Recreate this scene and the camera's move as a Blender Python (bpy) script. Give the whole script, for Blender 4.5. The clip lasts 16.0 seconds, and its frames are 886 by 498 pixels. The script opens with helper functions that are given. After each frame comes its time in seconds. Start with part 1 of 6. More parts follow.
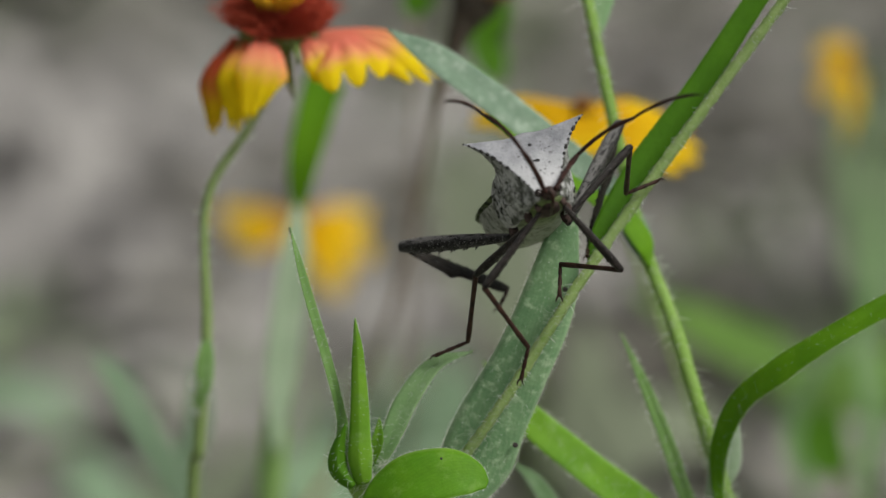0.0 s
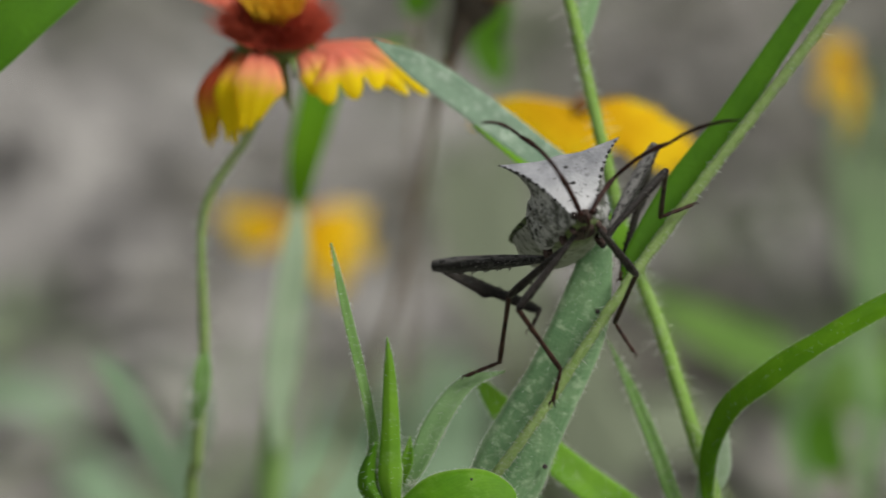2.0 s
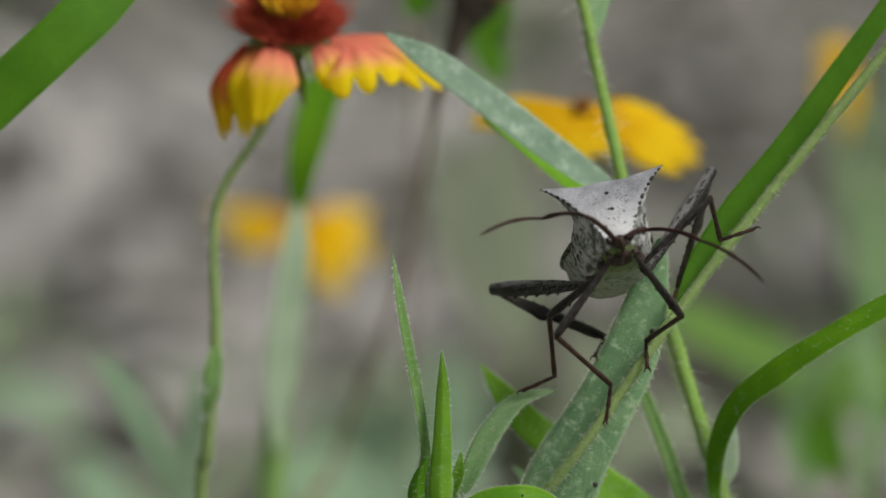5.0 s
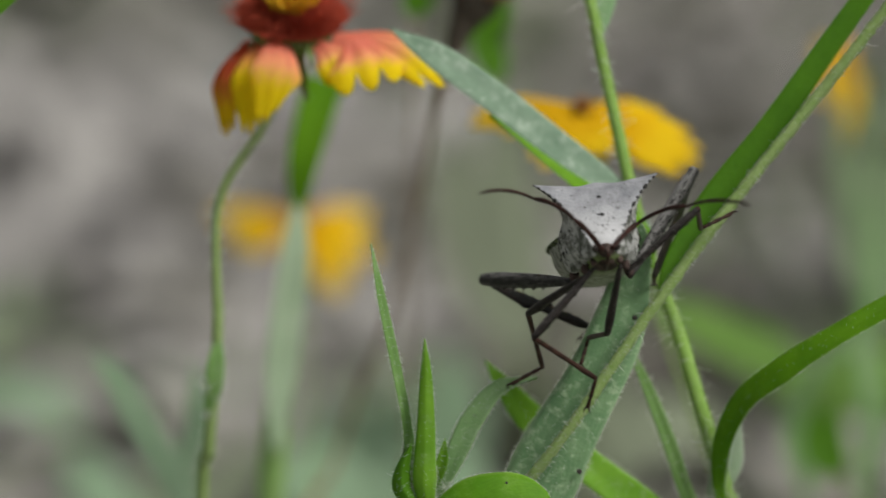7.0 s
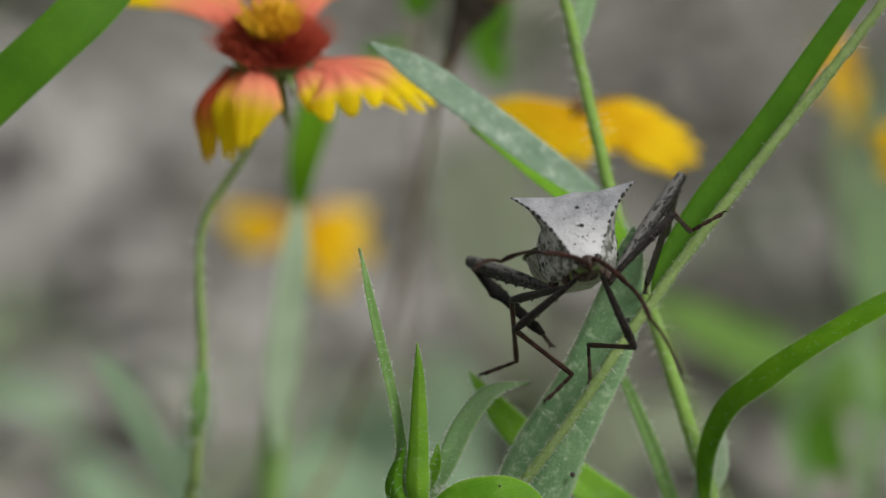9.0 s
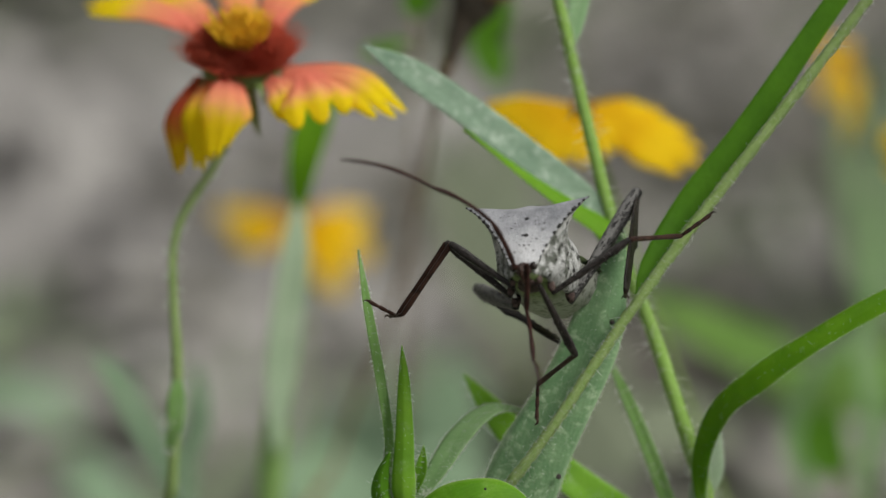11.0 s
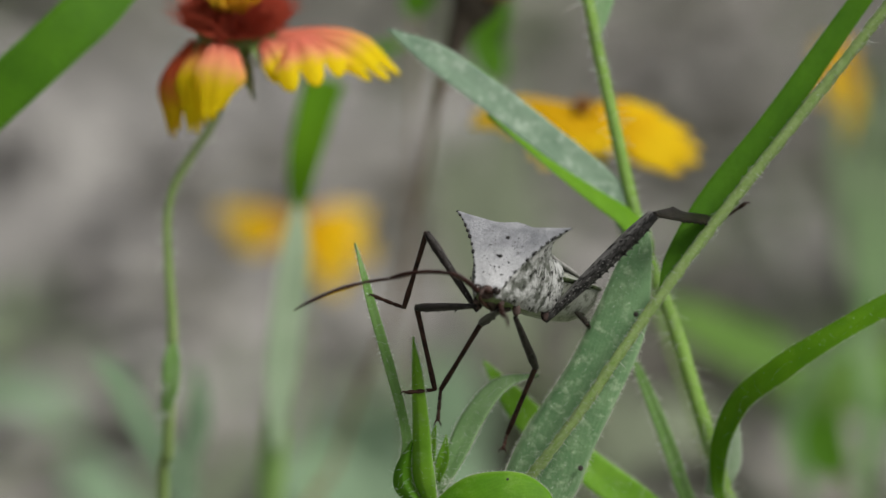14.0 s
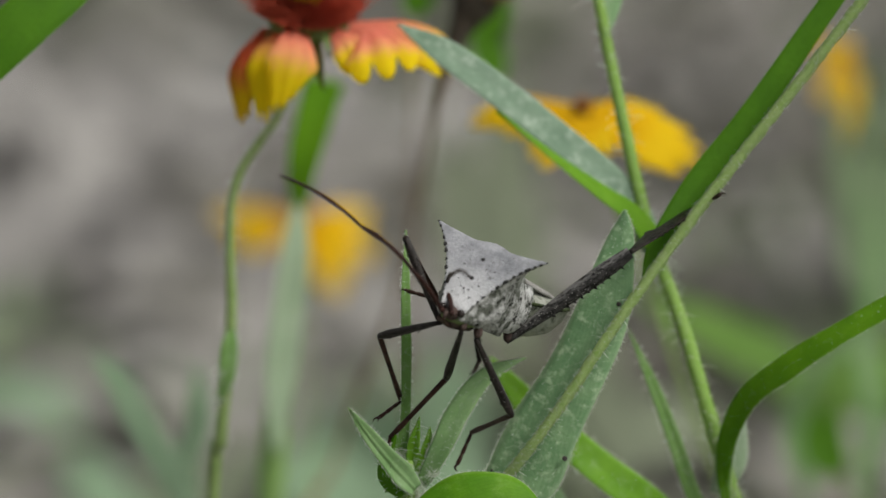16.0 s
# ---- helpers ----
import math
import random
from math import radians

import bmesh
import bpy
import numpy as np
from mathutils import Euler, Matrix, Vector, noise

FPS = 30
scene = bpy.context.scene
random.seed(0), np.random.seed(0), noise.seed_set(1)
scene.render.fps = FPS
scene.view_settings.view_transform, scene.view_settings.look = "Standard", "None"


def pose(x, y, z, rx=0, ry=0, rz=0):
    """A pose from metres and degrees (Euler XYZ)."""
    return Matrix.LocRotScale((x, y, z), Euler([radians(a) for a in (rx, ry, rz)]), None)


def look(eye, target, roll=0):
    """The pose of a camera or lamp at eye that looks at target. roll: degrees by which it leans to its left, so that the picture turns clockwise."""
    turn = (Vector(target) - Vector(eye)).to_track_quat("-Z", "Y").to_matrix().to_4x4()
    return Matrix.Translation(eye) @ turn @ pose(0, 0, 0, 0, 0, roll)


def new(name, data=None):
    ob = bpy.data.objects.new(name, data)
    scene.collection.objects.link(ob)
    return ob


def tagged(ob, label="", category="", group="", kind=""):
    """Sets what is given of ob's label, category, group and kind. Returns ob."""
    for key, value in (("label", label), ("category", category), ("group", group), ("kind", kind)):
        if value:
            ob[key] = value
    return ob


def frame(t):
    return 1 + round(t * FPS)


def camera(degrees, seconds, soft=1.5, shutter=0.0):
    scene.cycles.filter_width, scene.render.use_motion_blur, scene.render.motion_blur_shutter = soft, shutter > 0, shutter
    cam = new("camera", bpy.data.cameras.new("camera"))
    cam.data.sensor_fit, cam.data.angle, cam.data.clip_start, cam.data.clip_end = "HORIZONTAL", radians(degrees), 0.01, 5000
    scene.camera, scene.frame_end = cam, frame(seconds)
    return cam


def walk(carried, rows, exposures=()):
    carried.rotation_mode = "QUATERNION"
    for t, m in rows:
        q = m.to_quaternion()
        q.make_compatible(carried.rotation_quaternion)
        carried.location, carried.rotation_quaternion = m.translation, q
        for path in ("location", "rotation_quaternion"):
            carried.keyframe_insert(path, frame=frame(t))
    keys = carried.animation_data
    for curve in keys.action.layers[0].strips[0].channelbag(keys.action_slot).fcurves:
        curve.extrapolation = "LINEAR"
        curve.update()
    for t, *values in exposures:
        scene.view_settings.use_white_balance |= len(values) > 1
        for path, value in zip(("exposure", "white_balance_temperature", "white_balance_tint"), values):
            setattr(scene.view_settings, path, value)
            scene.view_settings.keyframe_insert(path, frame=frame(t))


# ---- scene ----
# A leaf-footed bug climbs on a hairy flower stalk that sways in a light wind.
# The stage is a frame at the height of the bug: x to the right, y away along the
# line of sight, z up; its numbers are in millimetres from the point of sharp focus.
STAGE = pose(0, 0, 0.40, -20, 0, 0)
MM = 0.001
SHARP = 0.42

cam = camera(13.31, 16.0, soft=1.35, shutter=0.55)
cam.data.dof.use_dof = True
cam.data.dof.focus_distance = SHARP - 0.005
cam.data.dof.aperture_fstop = 13.5
CAMERA_POSE = STAGE @ pose(0, -SHARP, 0, 90, 0, 0)
walk(cam, [(0.0, CAMERA_POSE), (16.0, CAMERA_POSE)])

# ---- light: a bright overcast sky
world = bpy.data.worlds.new("sky")
scene.world = world
world.use_nodes = True
wn = world.node_tree
sky = wn.nodes.new("ShaderNodeTexSky")
sky.sky_type = "NISHITA"
sky.sun_disc = False
sky.sun_elevation = radians(54)
sky.sun_rotation = radians(117)
sky.dust_density = 4.0
sky.air_density = 1.2
soft_sky = wn.nodes.new("ShaderNodeHueSaturation")
soft_sky.inputs["Saturation"].default_value = 0.12
wn.links.new(sky.outputs[0], soft_sky.inputs["Color"])
wn.links.new(soft_sky.outputs[0], wn.nodes["Background"].inputs[0])
wn.nodes["Background"].inputs[1].default_value = 0.062
sun_data = bpy.data.lights.new("sun", "SUN")
sun_data.energy = 2.6
sun_data.angle = radians(26)
sun_data.color = (1.0, 0.975, 0.9)
sun = new("sun", sun_data)
sun.matrix_world = look((1.75, -0.9, 3.0), (0, 0, 0.3))
scene.view_settings.exposure = 0.15


# ---- materials
def shader(name, rough=0.6, spec=0.4):
    m = bpy.data.materials.new(name)
    m.use_nodes = True
    b = m.node_tree.nodes["Principled BSDF"]
    b.inputs["Roughness"].default_value = rough
    b.inputs["Specular IOR Level"].default_value = spec
    return m, m.node_tree, b


def link(nt, a, b):
    nt.links.new(a, b)


def coords(nt, scale=(1, 1, 1), kind="Object"):
    tc = nt.nodes.new("ShaderNodeTexCoord")
    mp = nt.nodes.new("ShaderNodeMapping")
    mp.inputs["Scale"].default_value = scale
    link(nt, tc.outputs[kind], mp.inputs[0])
    return mp.outputs[0]


def grain(nt, vec, scale, detail=4, rough=0.6):
    n = nt.nodes.new("ShaderNodeTexNoise")
    n.inputs["Scale"].default_value = scale
    n.inputs["Detail"].default_value = detail
    n.inputs["Roughness"].default_value = rough
    link(nt, vec, n.inputs["Vector"])
    return n.outputs["Fac"]


def ramp(nt, fac, stops):
    r = nt.nodes.new("ShaderNodeValToRGB")
    while len(r.color_ramp.elements) < len(stops):
        r.color_ramp.elements.new(0.5)
    for e, (p, c) in zip(r.color_ramp.elements, stops):
        e.position = p
        e.color = (*c, 1) if len(c) == 3 else c
    link(nt, fac, r.inputs[0])
    return r.outputs[0]


def mixed(nt, fac, a, b, blend="MIX"):
    n = nt.nodes.new("ShaderNodeMix")
    n.data_type = "RGBA"
    n.blend_type = blend
    for sock, v in ((n.inputs[0], fac), (n.inputs[6], a), (n.inputs[7], b)):
        if isinstance(v, (int, float)):
            sock.default_value = v
        elif isinstance(v, tuple):
            sock.default_value = (*v, 1)
        else:
            link(nt, v, sock)
    return n.outputs[2]


def relief(nt, b, height, strength, distance):
    n = nt.nodes.new("ShaderNodeBump")
    n.inputs["Strength"].default_value = strength
    n.inputs["Distance"].default_value = distance
    link(nt, height, n.inputs["Height"])
    link(nt, n.outputs[0], b.inputs["Normal"])


def see_through(nt, b, colour, amount):
    """Lets part of the light through a thin leaf or petal."""
    t = nt.nodes.new("ShaderNodeBsdfTranslucent")
    if isinstance(colour, tuple):
        t.inputs[0].default_value = (*colour, 1)
    else:
        link(nt, colour, t.inputs[0])
    mix = nt.nodes.new("ShaderNodeMixShader")
    mix.inputs[0].default_value = amount
    link(nt, b.outputs[0], mix.inputs[1])
    link(nt, t.outputs[0], mix.inputs[2])
    link(nt, mix.outputs[0], nt.nodes["Material Output"].inputs[0])


def leaf_material(name, dark, light, blotch, blotch_amount=0.5, through_colour=None, amount=0.3, rough=0.55, size=1.0, rib=None, bloom=0.54):
    """A leaf: two greens in streaks along it, pale blotches of bloom, a fine relief of veins."""
    m, nt, b = shader(name, rough, 0.25)
    v = coords(nt)
    uv = coords(nt, (1, 1, 1), "UV")
    big = grain(nt, v, 160 / size, 4, 0.6)
    fine = grain(nt, v, 1500 / size, 3, 0.7)
    base = ramp(nt, big, [(0.3, dark), (0.7, light)])
    wave = nt.nodes.new("ShaderNodeTexWave")
    wave.wave_type = "BANDS"
    wave.bands_direction = "DIAGONAL"
    wave.inputs["Scale"].default_value = 9
    wave.inputs["Distortion"].default_value = 3.0
    wave.inputs["Detail"].default_value = 3
    link(nt, uv, wave.inputs["Vector"])
    base = mixed(nt, 0.05, base, wave.outputs["Color"], "OVERLAY")
    spot = ramp(nt, grain(nt, v, 480 / size, 6, 0.8), [(bloom, (0, 0, 0)), (bloom + 0.12, (blotch_amount,) * 3)])
    base = mixed(nt, spot, base, blotch)
    base = mixed(nt, 0.35, base, ramp(nt, fine, [(0.3, (0.35,) * 3), (0.7, (0.65,) * 3)]), "OVERLAY")
    if rib:
        sep = nt.nodes.new("ShaderNodeSeparateXYZ")
        link(nt, uv, sep.inputs[0])
        f = ramp(nt, sep.outputs[0], [(0.44, (0, 0, 0)), (0.49, (1, 1, 1)), (0.51, (1, 1, 1)), (0.56, (0, 0, 0))])
        base = mixed(nt, f, base, rib)
    edge = nt.nodes.new("ShaderNodeSeparateXYZ")
    link(nt, uv, edge.inputs[0])
    margin = ramp(nt, edge.outputs[0], [(0.0, (0.55,) * 3), (0.05, (0, 0, 0)), (0.95, (0, 0, 0)), (1.0, (0.55,) * 3)])
    base = mixed(nt, margin, base, blotch)
    link(nt, base, b.inputs["Base Color"])
    relief(nt, b, mixed(nt, 0.5, fine, big), 0.45, 0.0004)
    see_through(nt, b, through_colour or light, amount)
    return m


def plain_material(name, dark, light, scale, rough=0.6, bump=0.3, depth=0.0002, spec=0.4, let=0.0):
    m, nt, b = shader(name, rough, spec)
    v = coords(nt)
    c = mixed(nt, 0.5, ramp(nt, grain(nt, v, scale), [(0.3, dark), (0.7, light)]),
              ramp(nt, grain(nt, v, scale * 5), [(0.3, dark), (0.7, light)]))
    link(nt, c, b.inputs["Base Color"])
    relief(nt, b, grain(nt, v, scale * 6), bump, depth)
    if let:
        see_through(nt, b, c, let)
    return m


M_HAIR = plain_material("pale_plant_hair", (0.66, 0.71, 0.6), (0.82, 0.86, 0.78), 800, 0.5, 0.1, let=0.4)
M_BROAD = leaf_material("grey_bloom_leaf", (0.105, 0.215, 0.098), (0.185, 0.315, 0.155), (0.42, 0.54, 0.35), 0.7, (0.19, 0.36, 0.09), 0.15, rough=0.7, bloom=0.52, size=0.65)
M_STRIP = leaf_material("fresh_grass_green", (0.058, 0.17, 0.004), (0.092, 0.24, 0.008), (0.2, 0.38, 0.07), 0.08, (0.18, 0.48, 0.008), 0.35, rough=0.65)
M_ROUND = leaf_material("glossy_green_leaf", (0.062, 0.20, 0.004), (0.16, 0.36, 0.012), (0.34, 0.52, 0.12), 0.3, (0.22, 0.56, 0.01), 0.33, rough=0.6, size=1.4)
M_YOUNG = leaf_material("young_leaf_green", (0.112, 0.27, 0.013), (0.195, 0.395, 0.028), (0.42, 0.56, 0.28), 0.35, (0.30, 0.62, 0.04), 0.35, rough=0.65)
M_STEM = plain_material("hairy_stem_green", (0.19, 0.35, 0.055), (0.315, 0.495, 0.125), 420, 0.75, 0.3, 0.0004, let=0.2)
M_FUZZ = plain_material("fuzzy_stem_green", (0.22, 0.40, 0.065), (0.47, 0.61, 0.26), 1300, 0.8, 0.9, 0.0006, let=0.15)
M_DULL = plain_material("dull_stem_green", (0.175, 0.275, 0.075), (0.30, 0.41, 0.15), 420, 0.75, 0.8, 0.0005, let=0.1)
M_MUTED = leaf_material("muted_green_leaf", (0.105, 0.215, 0.036), (0.165, 0.305, 0.06), (0.25, 0.37, 0.13), 0.3, (0.15, 0.34, 0.04), 0.25, rough=0.75)
M_PALE = leaf_material("blue_green_leaf", (0.15, 0.27, 0.12), (0.23, 0.37, 0.19), (0.46, 0.58, 0.42), 0.75, (0.22, 0.44, 0.12), 0.25, rough=0.7, rib=(0.26, 0.39, 0.2))
M_HAZE = leaf_material("silvery_leaf", (0.36, 0.48, 0.32), (0.46, 0.58, 0.41), (0.56, 0.66, 0.51), 0.7, (0.3, 0.5, 0.2), 0.25, rough=0.75)
M_ARCH = leaf_material("speckled_green_leaf", (0.07, 0.19, 0.002), (0.125, 0.29, 0.005), (0.34, 0.50, 0.09), 0.6, (0.22, 0.54, 0.012), 0.35, rough=0.6, bloom=0.58, size=0.7)
# leaf green brightened: light shining through the leaf base is put into the colour
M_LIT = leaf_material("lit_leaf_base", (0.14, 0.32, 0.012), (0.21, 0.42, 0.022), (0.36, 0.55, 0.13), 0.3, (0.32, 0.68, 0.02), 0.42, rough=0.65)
M_FRESH = leaf_material("fresh_hairy_leaf", (0.145, 0.28, 0.075), (0.225, 0.385, 0.125), (0.5, 0.62, 0.4), 0.4, (0.24, 0.5, 0.05), 0.3, rough=0.65)
M_SOFT = leaf_material("downy_leaf", (0.19, 0.34, 0.13), (0.30, 0.46, 0.22), (0.5, 0.62, 0.45), 0.5, (0.28, 0.52, 0.12), 0.3, rough=0.75)
M_FAR = leaf_material("faded_green_leaf", (0.21, 0.322, 0.2), (0.285, 0.405, 0.27), (0.39, 0.485, 0.355), 0.6, (0.25, 0.44, 0.16), 0.25, rough=0.75)
M_DUSTY = leaf_material("dusty_blue_green_leaf", (0.14, 0.22, 0.15), (0.215, 0.31, 0.22), (0.46, 0.54, 0.45), 0.65, (0.17, 0.34, 0.11), 0.12, rough=0.75, bloom=0.52, size=0.7)


# ---- mesh tools
def S(p):
    return Vector(p) * MM


def smooth_line(points, n=8):
    """A Catmull-Rom line through the points (any dimension), n steps to a piece."""
    p = [Vector(q) for q in points]
    p = [p[0] * 2 - p[1]] + p + [p[-1] * 2 - p[-2]]
    out = []
    for i in range(1, len(p) - 2):
        a, b, c, d = p[i - 1], p[i], p[i + 1], p[i + 2]
        for k in range(n):
            t = k / n
            out.append(0.5 * (2 * b + (c - a) * t + (2 * a - 5 * b + 4 * c - d) * t * t + (3 * b - a - 3 * c + d) * t ** 3))
    out.append(p[-2])
    return out


def smooth_values(values, n=8):
    return [q.x for q in smooth_line([(v, 0, 0) for v in values], n)]


def part(name, bm, material, parent=None, label=""):
    me = bpy.data.meshes.new(name)
    bm.normal_update()
    bm.to_mesh(me)
    bm.free()
    for f in me.polygons:
        f.use_smooth = True
    me.materials.append(material)
    ob = new(name, me)
    ob.parent = parent
    return tagged(ob, label)


def thing(name, label, category, group="", anchor=(0, 0, 0), kind=""):
    """An Empty in the stage's frame, its base at the anchor; parts are built round that base."""
    ob = new(name)
    ob.empty_display_size = 0.005
    ob.matrix_world = STAGE @ Matrix.Translation(S(anchor))
    return tagged(ob, label, category, group, kind)


def tube(bm, points, radii, sides=10, steps=8, base=(0, 0, 0), rough=0.0, seed=1):
    """A round stalk along the points (stage mm) with a radius (mm) at each."""
    line = [S(q) - S(base) for q in smooth_line(points, steps)]
    rad = [max(r, 0.004) * MM for r in smooth_values(radii, steps)]
    rings = []
    up = Vector((0.2, 1, 0.1)).normalized()
    rnd = random.Random(seed)
    for i, q in enumerate(line):
        t = (line[min(i + 1, len(line) - 1)] - line[max(i - 1, 0)]).normalized()
        a = t.cross(up).normalized()
        b = a.cross(t)
        ring = []
        for k in range(sides):
            w = 2 * math.pi * k / sides
            r = rad[i] * (1 + rough * (rnd.random() - 0.5))
            ring.append(bm.verts.new(q + (a * math.cos(w) + b * math.sin(w)) * r))
        rings.append(ring)
    for r0, r1 in zip(rings, rings[1:]):
        for k in range(sides):
            bm.faces.new((r0[k], r0[(k + 1) % sides], r1[(k + 1) % sides], r1[k]))
    bm.faces.new(rings[0][::-1])
    bm.faces.new(rings[-1])
    return line, rad


def blade(bm, points, widths, facing=(0, -1, 0.2), fold=0.15, thick=0.25, steps=8, base=(0, 0, 0), wave=0.0, twist=(0, 0), rib=0.3, seed=3):
    """A leaf along the points: half widths in mm, its upper face towards `facing`, edges lifted
    by fold, a rib under the middle, a slightly wavy margin, and a real thickness (mm)."""
    line = [S(q) - S(base) for q in smooth_line(points, steps)]
    wid = [max(w, 0.02) * MM for w in smooth_values(widths, steps)]
    across = (-1, -0.72, -0.4, -0.12, 0, 0.12, 0.4, 0.72, 1)
    face = Vector(facing).normalized()
    rnd = random.Random(seed)
    ph = [rnd.random() * 6.28 for _ in range(4)]
    uv = bm.loops.layers.uv.verify()
    top, low, n = [], [], len(line)
    for i, q in enumerate(line):
        s = i / (n - 1)
        t = (line[min(i + 1, n - 1)] - line[max(i - 1, 0)]).normalized()
        side = t.cross(face).normalized()
        up = side.cross(t)
        a = radians(twist[0] * (1 - s) + twist[1] * s)
        side, up = side * math.cos(a) + up * math.sin(a), up * math.cos(a) - side * math.sin(a)
        ta, tb = [], []
        for u in across:
            w = wid[i] * (1 + wave * 0.25 * math.sin(s * 19 + ph[0 if u < 0 else 1]))
            lift = fold * abs(u) ** 1.3 * w + wave * w * 0.5 * u * u * math.sin(s * 13 + ph[2 if u < 0 else 3])
            dip = thick * MM * (0.5 - 0.35 * abs(u) ** 4)
            c = q + side * (u * w) + up * lift
            ta.append(bm.verts.new(c + up * dip))
            tb.append(bm.verts.new(c - up * (dip + (rib * MM if u == 0 else 0))))
        top.append(ta)
        low.append(tb)

    def quad(vs, us, side=0):
        f = bm.faces.new(vs)
        f.material_index = side
        for loop, c in zip(f.loops, us):
            loop[uv].uv = c

    m = len(across)
    for i in range(n - 1):
        s0, s1 = i / (n - 1), (i + 1) / (n - 1)
        for k in range(m - 1):
            u0, u1 = across[k] / 2 + 0.5, across[k + 1] / 2 + 0.5
            quad((top[i][k], top[i][k + 1], top[i + 1][k + 1], top[i + 1][k]), ((u0, s0), (u1, s0), (u1, s1), (u0, s1)))
            quad((low[i][k + 1], low[i][k], low[i + 1][k], low[i + 1][k + 1]), ((u1, s0), (u0, s0), (u0, s1), (u1, s1)), 1)
        for k, flip in ((0, False), (m - 1, True)):
            vs = [top[i][k], top[i + 1][k], low[i + 1][k], low[i][k]]
            quad(vs[::-1] if flip else vs, ((across[k] / 2 + 0.5, s0),) * 4)
    for i, flip in ((0, False), (n - 1, True)):
        for k in range(m - 1):
            vs = [top[i][k + 1], top[i][k], low[i][k], low[i][k + 1]]
            quad(vs[::-1] if flip else vs, ((0.5, i / (n - 1)),) * 4)
    return line, wid, top


def hairs(bm, roots, length, rnd, lean=0.35, thick=0.024):
    """Fine bristles: from each (place, outward) a bent three-sided hair (mm)."""
    for q, out in roots:
        h = length * rnd.uniform(0.5, 1.25) * MM
        d = (out + Vector((rnd.uniform(-1, 1), rnd.uniform(-1, 1), rnd.uniform(-1, 1))) * lean).normalized()
        bend = Vector((rnd.uniform(-1, 1), rnd.uniform(-1, 1), rnd.uniform(-1, 0.6))) * h * 0.95
        a = d.orthogonal().normalized()
        b = d.cross(a)
        rings = []
        for k, (s, w) in enumerate(((0, 1.0), (0.35, 0.85), (0.7, 0.6), (1.0, 0.25))):
            c = q + d * (h * s) + bend * (s * s)
            rings.append([bm.verts.new(c + (a * math.cos(g) + b * math.sin(g)) * thick * MM * w) for g in (0, 2.09, 4.19)])
        for r0, r1 in zip(rings, rings[1:]):
            for j in range(3):
                bm.faces.new((r0[j], r0[(j + 1) % 3], r1[(j + 1) % 3], r1[j]))
        bm.faces.new(rings[-1])


def stalk_hair_roots(line, rad, count, rnd):
    roots = []
    for _ in range(count):
        i = rnd.randrange(len(line) - 1)
        q = line[i].lerp(line[i + 1], rnd.random())
        t = (line[i + 1] - line[i]).normalized()
        o = t.orthogonal().normalized()
        o.rotate(Matrix.Rotation(rnd.random() * 6.283, 3, t))
        roots.append((q + o * rad[i] * 0.9, o))
    return roots


def edge_hair_roots(top, count, rnd, inside=0.3):
    roots = []
    for _ in range(count):
        i = rnd.randrange(len(top) - 1)
        row = top[i]
        if rnd.random() < inside:
            k = rnd.randrange(1, len(row) - 1)
            nrm = (row[k + 1].co - row[k - 1].co).cross(top[i + 1][k].co - row[k].co)
            roots.append((row[k].co.lerp(top[i + 1][k].co, rnd.random()), nrm.normalized()))
        else:
            k, j = rnd.choice(((0, 1), (-1, -2)))
            roots.append((row[k].co.lerp(top[i + 1][k].co, rnd.random()), (row[k].co - row[j].co).normalized()))
    return roots


def stalk_part(owner, base, name, points, radii, material, label="", hair=0, length=1.2, seed=1, sides=10, hair_label="fine white hairs on the stem", rough=0.08, steps=8, long_hair=0, long_length=1.8, upto=0.0):
    """A stalk; hair: fine short bristles, long_hair: sparse long curling ones, on the part above upto (its share from the top)."""
    bm = bmesh.new()
    line, rad = tube(bm, points, radii, sides=sides, base=base, rough=rough, seed=seed, steps=steps)
    ob = part(name, bm, material, owner, label)
    if hair:
        rnd = random.Random(seed + 50)
        hb = bmesh.new()
        hairs(hb, stalk_hair_roots(line, rad, hair, rnd), length, rnd)
        if long_hair:
            top = max(2, int(len(line) * upto)) if upto else len(line)
            hairs(hb, stalk_hair_roots(line[:top], rad[:top], long_hair, rnd), long_length, rnd, thick=0.052, lean=0.5)
        tagged(part("stem_hairs", hb, M_HAIR, ob, hair_label), kind="stuff")
    return ob


def leaf_part(owner, base, name, points, widths, material, label="", hair=0, length=0.42, inside=0.2, back=None, **kw):
    bm = bmesh.new()
    line, wid, top = blade(bm, points, widths, base=base, **kw)
    hb = None
    if hair:
        rnd = random.Random(len(name) + hair)
        hb = bmesh.new()
        hairs(hb, edge_hair_roots(top, hair, rnd, inside), length, rnd)
    ob = part(name, bm, material, owner, label)
    ob.data.materials.append(back or material)
    if hb:
        tagged(part("leaf_hairs", hb, M_HAIR, ob, "fine white hairs along the leaf"), kind="stuff")
    return ob


def tufts(owner, base, name, places, label):
    """Small balls of cottony hair: each place is x, y, z, size, count."""
    for x, y, z, size, count in places:
        rnd, bm = random.Random(count), bmesh.new()
        roots = []
        for _ in range(count):
            d = Vector((rnd.gauss(0, 1), rnd.gauss(-0.8, 0.6), rnd.gauss(0, 1))).normalized()
            roots.append((S((x, y, z)) - S(base) + d * size * 0.55 * MM, d))
        hairs(bm, roots, size, rnd, lean=0.6, thick=0.028)
        tagged(part(name, bm, M_HAIR, owner, label), kind="stuff")


